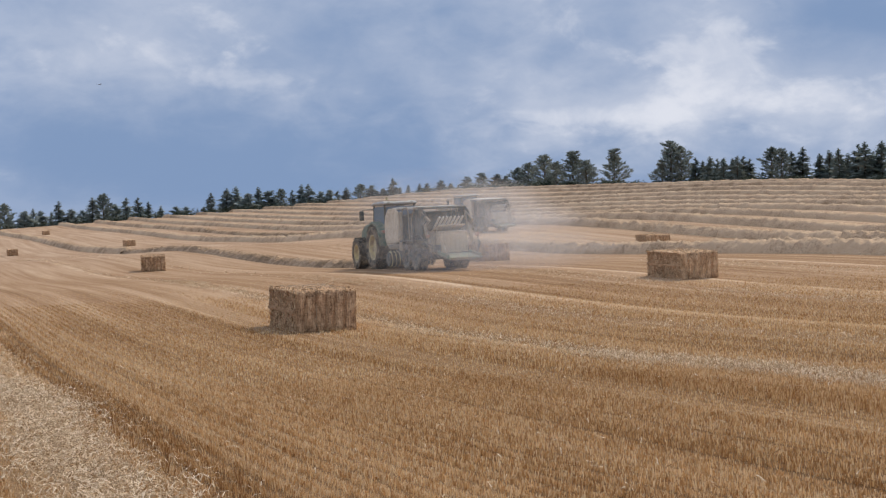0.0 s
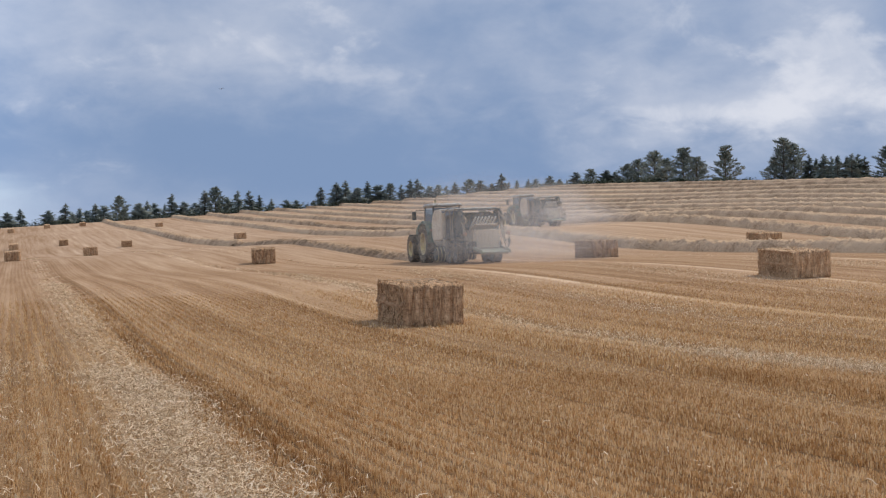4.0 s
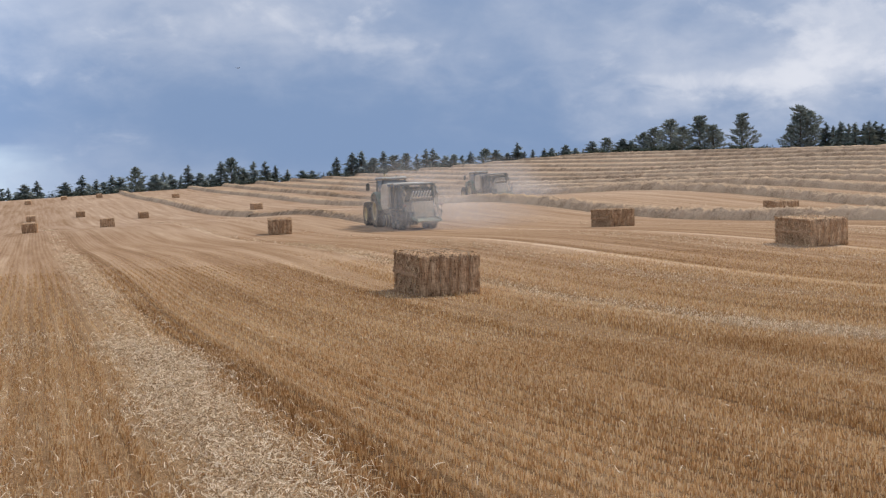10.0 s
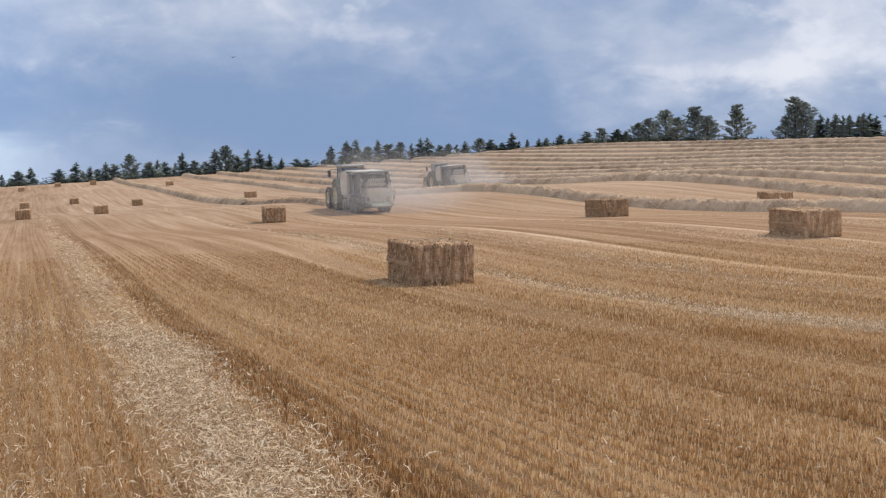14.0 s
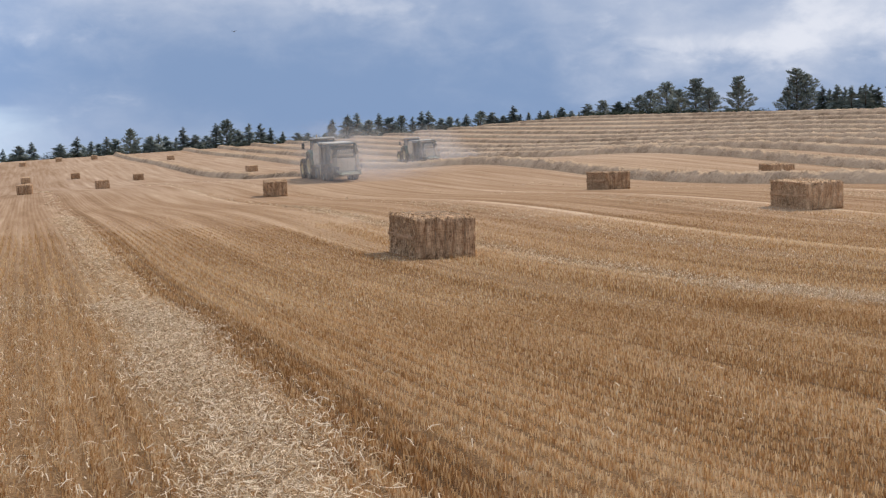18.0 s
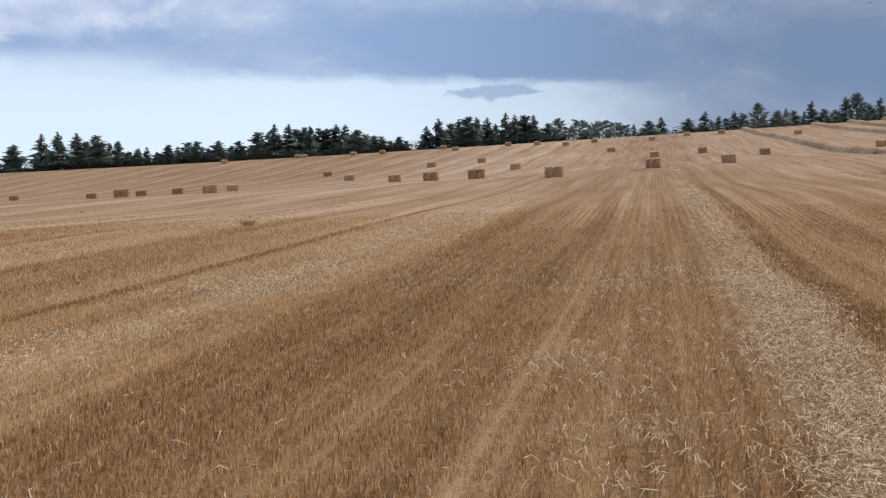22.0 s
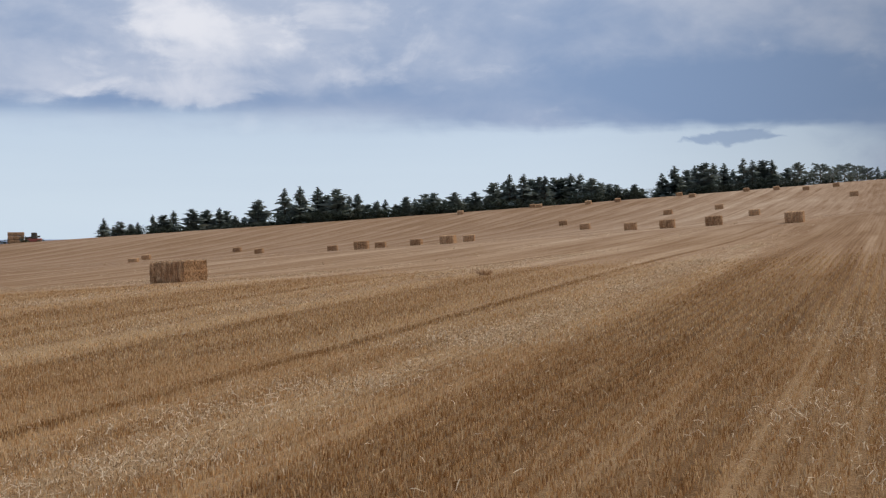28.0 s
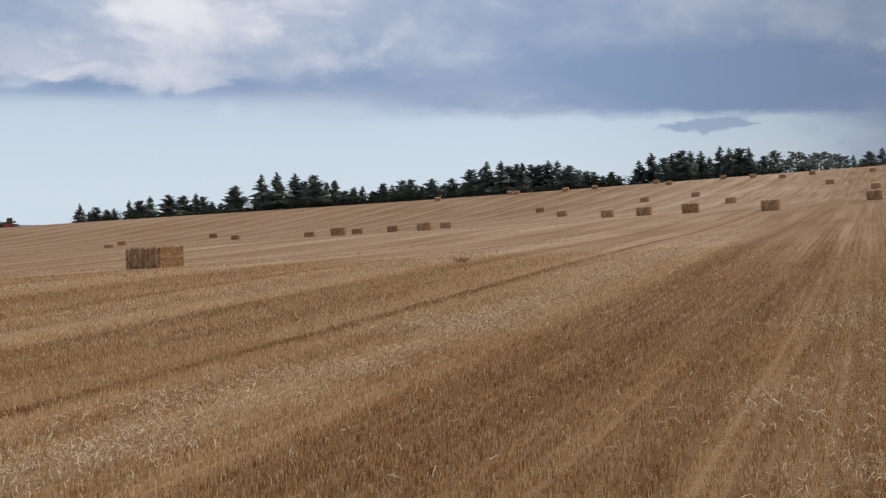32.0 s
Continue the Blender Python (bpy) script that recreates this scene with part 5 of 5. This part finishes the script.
def make_dust(seed, puffs, count, size):
    """Straw dust round a baler: drifts that hang behind and beside it, and falling chaff."""
    rng = np.random.default_rng(seed)
    ob = new("dust_cloud")
    tagged(ob, "thin pale straw dust drifting round the baler", "dust", kind="stuff")
    for k, (x, y, z, wide, tall) in enumerate(puffs):
        puff = new("puff", puff_mesh(seed * 10 + k))
        puff.parent = ob
        puff["kind"] = "stuff"
        puff.matrix_basis = pose(x, y, z, 0, 0, -18) @ Matrix.Diagonal((wide, 2.0, tall, 1.0))
        puff.visible_shadow = False
    c = rng.normal(0, 1, (count, 3)) * np.array((1.5, 2.6, 0.5)) + np.array((0.2, -0.5, 0.3))
    c[:, 2] = np.abs(c[:, 2])
    v = c[:, None, :] + rng.normal(0, 1, (count, 3, 3)) * size * 0.55
    chaff = new("chaff", mesh_fast("chaff", v.reshape(-1, 3), np.arange(count * 3).reshape(count, 3), CHAFF))
    chaff.parent = ob
    chaff["kind"] = "stuff"
    return ob


DUST = make_dust_material()
PUFFS = [(-0.6, -3.9, 1.3, 4.6, 2.4), (0.5, -4.9, 0.8, 4.4, 1.5), (2.0, -5.2, 0.7, 4.4, 1.0), (1.6, 5.5, 2.9, 4.6, 1.7)]


def straw_clumps(x, y0, y1, seed):
    """The stretch of windrow that a baler takes up: short heaps that go into its chamber."""
    ob = new("windrow")
    ob.location = (0, 0, 0)
    tagged(ob, "windrow of loose straw being taken up by the baler", "windrow", "windrows on the hillside")
    out, y = [], y0
    while y < y1:
        z = height(x, y)
        child = new("mound", ridge_mesh("mound", x, y - 0.1, y + 1.6, seed, 1.15, 0.38, 0.2, (x, y, z)))
        child.parent = ob
        out.append((child, x, y, z))
        y += 1.5
    return out


def make_bird():
    ob = new("bird")
    tagged(ob, "small dark bird gliding high over the field", "bird")
    part("body", lathe([(0.01, -0.22), (0.05, -0.12), (0.06, 0.05), (0.03, 0.18), (0.005, 0.24)], 8), FEATHER, ob)
    for s in (-1, 1):
        bm = bmesh.new()
        outline = [(0.1, 0.0), (0.09, 0.35), (0.0, 0.75), (-0.06, 0.7), (-0.07, 0.3), (-0.1, 0.0)]
        top = [bm.verts.new((x, s * y, 0.02 + 0.12 * y)) for x, y in outline]
        low = [bm.verts.new((x, s * y, 0.005 + 0.12 * y)) for x, y in outline]
        bm.faces.new(top)
        bm.faces.new(low[::-1])
        for k in range(6):
            bm.faces.new((top[k], low[k], low[(k + 1) % 6], top[(k + 1) % 6]))
        bmesh.ops.recalc_face_normals(bm, faces=bm.faces[:])
        part("wing", bm, FEATHER, ob)
    return ob


# ---- far things behind the crest ----
def bush_mesh(seed, length, tall, deep):
    rng = random.Random(seed)
    verts, faces = [], []
    for k in range(int(length * 55 * tall)):
        limb_cloud(rng, verts, faces, (rng.uniform(0, length), rng.gauss(0, deep), tall * rng.random() ** 1.3 * (0.75 + 0.3 * math.sin(k * 0.7))), (0.14, 0.14, 0.14), 2, 0.4)
    return mesh_of("hedge", verts, faces, HEDGE)


def make_hedges():
    rng = random.Random(3)
    # second stretch is added to stand in for a dark hump beside the trailer
    for az0, az1, tall in ((-33.9, -32.95, 4.2), (-32.95, -32.3, 2.0), (-31.9, -31.65, 2.2), (-31.2, -31.05, 1.3), (-28.2, -23.0, 2.4), (-23.0, -15.0, 3.4), (-15.0, -8.6, 3.4), (-7.9, -2.0, 3.2), (-2.0, 2.0, 2.4), (2.0, 9.0, 2.8), (9.0, 16.0, 2.8),
                           (16.0, 20.0, 1.6), (20.5, 24.5, 1.4), (24.5, 28.0, 1.0), (28.0, 33.0, 0.8), (33.0, 38.0, 0.8)):
        a, b = [Vector((edge_at(k) * math.sin(radians(k)), edge_at(k) * math.cos(radians(k)), 0)) * (1 + (14 if k < 18 else 4) / edge_at(k)) for k in (az0, az1)]
        n = max(1, int((b - a).length / 8))
        for i in range(n):
            p = a.lerp(b, i / n)
            q = a.lerp(b, (i + 1) / n)
            m = bush_mesh(rng.randrange(999), (q - p).length, tall * rng.uniform(0.7, 1.1), 0.5)
            ob = new("hedge", m)
            d = (q - p).normalized()
            ob.matrix_basis = Matrix.Translation((p.x, p.y, height(p.x, p.y) - 0.1)) @ Matrix.Rotation(math.atan2(d.y, d.x), 4, "Z")
            tagged(ob, "low dark hedge along the field edge", "hedge", "hedges on the field edge", "stuff")


def make_trailer():
    az, r = -32.06, 366.0
    x, y = r * math.sin(radians(az)), r * math.cos(radians(az))
    z = height(x, y)
    ob = new("bale_trailer")
    ob.matrix_basis = pose(x, y, z, 0, 0, 33)
    tagged(ob, "flat farm trailer stacked with straw bales beyond the crest", "trailer")
    part("bed", box((3.6, 6.5, 0.2), (0, 0, 1.0)), DARK, ob)
    part("headboard", box((3.4, 0.1, 1.6), (0, 3.2, 1.9)), DARK, ob)
    for px in (-1.0, 1.0):
        for py in (-2.0, -0.9):
            wheel(ob, px, py, 0.5, 0.4, DARK, 12)
    mesh = bale_mesh("straw_bale", 31, False)
    for layer in range(3):
        for col in range(3):
            for rank in range(2):
                b = new("straw_bale", mesh)
                b.matrix_basis = pose(x, y, z, 0, 0, 33) @ pose((col - 1) * 1.2 + 0.06 * layer * (rank - 0.4), (rank - 0.5) * 2.45, 1.1 + layer * 0.87, 0, 0, 2.0 * math.sin(layer * 5 + col * 3 + rank))
                tagged(b, "straw bale stacked on the trailer", "straw bale", "bales on the trailer")
    az, r = -31.45, 356.0
    x, y = r * math.sin(radians(az)), r * math.cos(radians(az))
    ob = new("telehandler")
    ob.matrix_basis = pose(x, y, height(x, y), 0, 0, 115)
    tagged(ob, "red and black loader machine beside the bale stack", "loader")
    part("body", box((1.6, 3.6, 0.8), (0, 0, 1.1), bevel=0.1), RED, ob)
    part("cab", box((0.95, 1.4, 1.4), (-0.4, -0.2, 2.1), bevel=0.12, taper=0.85), DARK, ob)
    part("boom", box((0.35, 3.4, 0.4), (0.5, 0.3, 1.75), (-6, 0, 0), bevel=0.04), DARK, ob)
    part("fork_frame", box((1.8, 0.15, 0.8), (0.3, 2.9, 1.3), bevel=0.03), DARK, ob)
    for px in (-0.85, 0.85):
        for py in (-1.25, 1.25):
            wheel(ob, px, py, 0.6, 0.45, YELLOW, 14)


make_hedges()
make_trailer()
tractor_1, wheels_1 = make_tractor()
baler_1, baler_wheels_1 = make_baler()
tractor_2, wheels_2 = make_tractor()
baler_2, baler_wheels_2 = make_baler()
dust_1, dust_2 = make_dust(1, PUFFS, 12000, 0.009), make_dust(2, PUFFS, 6000, 0.011)
clumps_1 = straw_clumps(X1, way1(0) + PICKUP + 1.0, END1, 31)
clumps_2 = straw_clumps(X2, way2(0) + PICKUP + 1.0, END2, 33)
bird = make_bird()


# ---- what moves ----
def machine_pose(x, way, t, ahead):
    """The line bends a little to the west as it climbs."""
    bend = min(max((t - 9) / 11, 0), 1) * 1.5
    return ground_pose(line_x(x, way(t)) - math.sin(radians(bend)) * (ahead - 2.15), way(t) + ahead, bend)


def motions():
    seconds = [float(k) for k in range(33)]
    tractor_1.scale = baler_1.scale = (0.86, 0.96, 0.96)
    tractor_2.scale = baler_2.scale = (0.82, 0.93, 0.93)
    for x, way, speed, tractor, wheels, baler, baler_wheels, dust, clumps in (
            (X1, way1, 2.36, tractor_1, wheels_1, baler_1, baler_wheels_1, dust_1, clumps_1),
            (X2, way2, 2.974, tractor_2, wheels_2, baler_2, baler_wheels_2, dust_2, clumps_2)):
        walk(baler, [(t, machine_pose(x, way, t, 2.15)) for t in seconds])
        walk(tractor, [(t, machine_pose(x, way, t, 7.1)) for t in seconds])
        walk(dust, [(t, Matrix.Translation(machine_pose(x, way, t, 2.15).translation)) for t in seconds])
        for hub, r in wheels + baler_wheels:
            at = hub.location.copy()
            n = math.ceil(32 * speed / r / radians(75))
            walk(hub, [(32 * k / n, Matrix.Translation(at) @ Matrix.Rotation(-32 * k / n * speed / r, 4, "X")) for k in range(n + 1)])
        for heap, hx, hy, hz in clumps:
            taken = (hy - way(0) - PICKUP) / speed
            still = Matrix.Translation((hx, hy, hz))
            if taken > 31.3:
                walk(heap, [(0.0, still), (32.0, still)])
                continue
            rows = [(0.0, still), (max(taken - 0.1, 0.05), still)]
            t = taken + 0.5
            while t < 32:
                inside = machine_pose(x, way, t, 2.9) @ Matrix.Translation((0, 0, 0.85))
                rows.append((t, inside))
                t += 2.0
            rows.append((32.0, machine_pose(x, way, 32.0, 2.9) @ Matrix.Translation((0, 0, 0.85))))
            if rows[-1][0] - rows[-2][0] < 0.1:
                rows.pop(-2)
            walk(heap, rows)

    def aloft(az, el, r=290.0):
        return Matrix.Translation((r * math.sin(radians(az)), r * math.cos(radians(az)), 1.6 + r * math.tan(radians(el)))) @ pose(0, 0, 0, 0, 8, 35)

    walk(bird, [(0.0, aloft(7.13, 7.28)), (4.0, aloft(7.44, 6.92)), (9.0, aloft(7.48, 6.63)), (19.0, aloft(7.53, 6.53)), (32.0, aloft(7.9, 6.3))])



# ---- stubble and loose straw ----
def across(x):
    """Metres from the nearest line of chaff."""
    return (x - 1.2 + SWATH / 2) % SWATH - SWATH / 2


def make_stubble(r0, r1, row, gap, width, tall, seed, sides=2):
    """Cut stalks in drilled rows, in the ring from r0 to r1 before the camera."""
    rng = np.random.default_rng(seed)
    xs = np.arange(-r1 * 0.62, r1 * 0.62, row)
    ys = np.arange(0.0, r1, gap)
    X, Y = np.meshgrid(xs, ys)
    X, Y = X.ravel(), Y.ravel()
    Y = np.round(Y / 0.055) * 0.055 + rng.normal(0, 0.011, Y.size) if r1 < 50 else Y    # plants a hand's width apart
    X = X + rng.normal(0, row * 0.14, X.size) + np.where(rng.random(X.size) < 0.14, rng.uniform(-row, row, X.size) * 0.5, 0.0) + 0.02 * np.sin(Y * 0.35)
    Y = Y + rng.uniform(-gap, gap, Y.size)
    r, az = np.hypot(X, Y), np.degrees(np.arctan2(X, Y))
    s = across(X)
    thick = 0.55 + 0.45 * np.sin(X * 3.1 + np.sin(Y * 0.7) * 1.3) * np.sin(Y * 0.9 + X)
    thin = np.clip((66 - r) / 38, 0, 1)
    keep = (rng.random(X.size) < thin) & (r > r0) & (r < r1) & (np.abs(az) < 37.5) & (rng.random(X.size) < np.where(np.abs(s) < 0.42, 0.45, 0.8 + 0.2 * thick))
    X, Y, s = X[keep], Y[keep], s[keep]
    n = X.size
    h = tall * rng.uniform(0.65, 1.2, n)
    h = np.where((s > 0.55) & (s < 1.05) & (X > -2), h * 1.4, h)
    h = np.where((np.abs(s + 1.35) < 0.16) | (np.abs(s + 2.1) < 0.12), h * 0.72, h)
    h = np.where((np.abs(s) < 0.42) | ((X > 9.6) & (X < 10.3)), h * 0.7, h)
    h = h * np.clip((70 - np.hypot(X, Y)) / 32, 0.25, 1)
    lean = rng.normal(0, 0.19, (n, 2)) * h[:, None]
    z = land(X, Y) - 0.01
    w = width * rng.uniform(0.7, 1.3, n)
    a = rng.uniform(0, 6.283, n)
    verts = np.zeros((n, sides * 2, 3))
    for k in range(sides):
        b = a + 2 * np.pi * k / sides if sides > 2 else a + np.pi * k
        dx, dy = np.cos(b) * w * 0.5, np.sin(b) * w * 0.5
        verts[:, k] = np.stack([X + dx, Y + dy, z], 1)
        verts[:, sides + k] = np.stack([X + dx * 0.8 + lean[:, 0], Y + dy * 0.8 + lean[:, 1], z + h], 1)
    base = np.arange(n)[:, None] * sides * 2
    quads = []
    for k in range(sides if sides > 2 else 1):
        k2 = (k + 1) % sides
        quads.append(base + np.array([[k, k2, sides + k2, sides + k]]))
    quads = np.concatenate(quads, 0)
    ob = new("stubble", mesh_fast("stubble", verts.reshape(-1, 3), quads, STUBBLE))
    tagged(ob, "short cut golden cereal stubble standing in drilled rows", "stubble", kind="stuff")


def make_loose_straw(r0, r1, count, length, width, seed, bands=True, heap=None):
    """Straws lying on the stubble, thick along the lines of chaff."""
    rng = np.random.default_rng(seed)
    r = np.sqrt(rng.uniform(r0 * r0, r1 * r1, count))
    az = np.radians(rng.uniform(-37, 37, count))
    X, Y = r * np.sin(az), r * np.cos(az)
    if bands:
        lane = np.round((X - 1.2) / SWATH)
        spread = np.where(lane == 0, 0.28, np.where(lane == 1, 0.22, 0.55))
        X = 1.2 + lane * SWATH + np.where(lane == 1, 2.28, np.where(lane == 0, 0.26 * np.clip((Y - 7.5) / 6.5, 0, 1), 0.0)) + rng.normal(0, 1, count) * spread + 0.12 * np.sin(Y * 0.8 + lane)
        patchy = np.sin(Y * 1.1 + 2 * lane) + np.sin(Y * 0.37 + lane) + np.sin(Y * 2.7)
        odds = np.where(lane == 0, 1.0 if r0 < 20 else 0.6, np.where(lane == 1, 0.9, np.clip(0.4 + 0.3 * patchy, 0.1, 0.9)))
        keep = rng.random(count) < odds
        X, Y, lane = X[keep], Y[keep], lane[keep]
    if heap is not None:
        # broken straw thrown in uneven heaps along one line
        Y = rng.uniform(r0, r1, X.size)
        X = heap + 0.35 * np.sin(Y * 0.9) + rng.normal(0, 0.38, X.size)
        keep = rng.random(X.size) < np.clip(0.5 + 0.35 * (np.sin(Y * 1.7) + np.sin(Y * 0.61 + 1) + np.sin(Y * 4.1 + 2)), 0.03, 1)
        X, Y = X[keep], Y[keep]
    count = X.size
    n = count
    a = rng.uniform(0, 6.283, n)
    L = length * rng.uniform(0.3, 1.15, n)
    if bands:
        L = np.where(lane == 0, L, L * 0.5)
    pts = []
    bend = rng.normal(0, 0.5, n)
    lift = rng.uniform(0.02, 0.11, n) if bands else rng.uniform(0.06, 0.15, n)
    for q in (-0.5, 0.0, 0.5):
        aa = a + bend * q
        px, py = X + np.cos(aa) * L * q, Y + np.sin(aa) * L * q
        pz = land(px, py) + lift + np.where(q == 0, 0.02, rng.uniform(-0.025, 0.035, n))
        wx, wy = -np.sin(aa) * width * 0.5, np.cos(aa) * width * 0.5
        tip = rng.uniform(-0.4, 0.4, n) * width
        pts += [np.stack([px + wx, py + wy, pz + tip], 1), np.stack([px - wx, py - wy, pz - tip], 1)]
    verts = np.stack(pts, 1).reshape(-1, 3)
    base = np.arange(n)[:, None] * 6
    quads = np.concatenate([base + np.array([[0, 2, 3, 1]]), base + np.array([[2, 4, 5, 3]])], 0)
    ob = new("loose_straw", mesh_fast("loose_straw", verts, quads, CHAFF))
    tagged(ob, "pale loose straw scattered in lines over the stubble", "straw", kind="stuff")


def make_tuft():
    """A dark clod of straw left standing in the open stubble."""
    rng = np.random.default_rng(5)
    bm = bmesh.new()
    for _ in range(60):
        a, r = rng.uniform(0, 6.283), rng.uniform(0, 0.12)
        p = Vector((r * math.cos(a), r * math.sin(a), 0))
        q = p + Vector((rng.normal(0, 0.12), rng.normal(0, 0.12), rng.uniform(0.06, 0.19)))
        tube([p, (p + q) / 2, q], [0.012, 0.01, 0.004], bm, 3)
    me = bpy.data.meshes.new("straw_tuft")
    bm.to_mesh(me)
    bm.free()
    me.materials.append(BALE)
    ob = new("straw_tuft", me)
    ob.location = (-10.6, 39.6, height(-10.6, 39.6))
    tagged(ob, "small dark clump of broken straw in the stubble", "straw clump")


make_stubble(6.0, 20.0, ROW, 0.0040, 0.0072, 0.056, 1)
make_stubble(20.0, 46.0, ROW, 0.0180, 0.0125, 0.054, 2)
make_stubble(46.0, 66.0, ROW, 0.10, 0.022, 0.045, 3)
make_loose_straw(6.5, 22.0, 44000, 0.125, 0.0058, 11)
make_loose_straw(22.0, 60.0, 60000, 0.17, 0.009, 12)
make_loose_straw(60.0, 140.0, 12000, 0.3, 0.02, 13)
make_loose_straw(6.5, 40.0, 4500, 0.13, 0.006, 14, False)
make_loose_straw(8.0, 44.0, 7500, 0.14, 0.006, 15, False, -5.4)
make_loose_straw(6.5, 24.0, 2600, 0.10, 0.0055, 16, False, -0.3)
make_tuft()


motions()
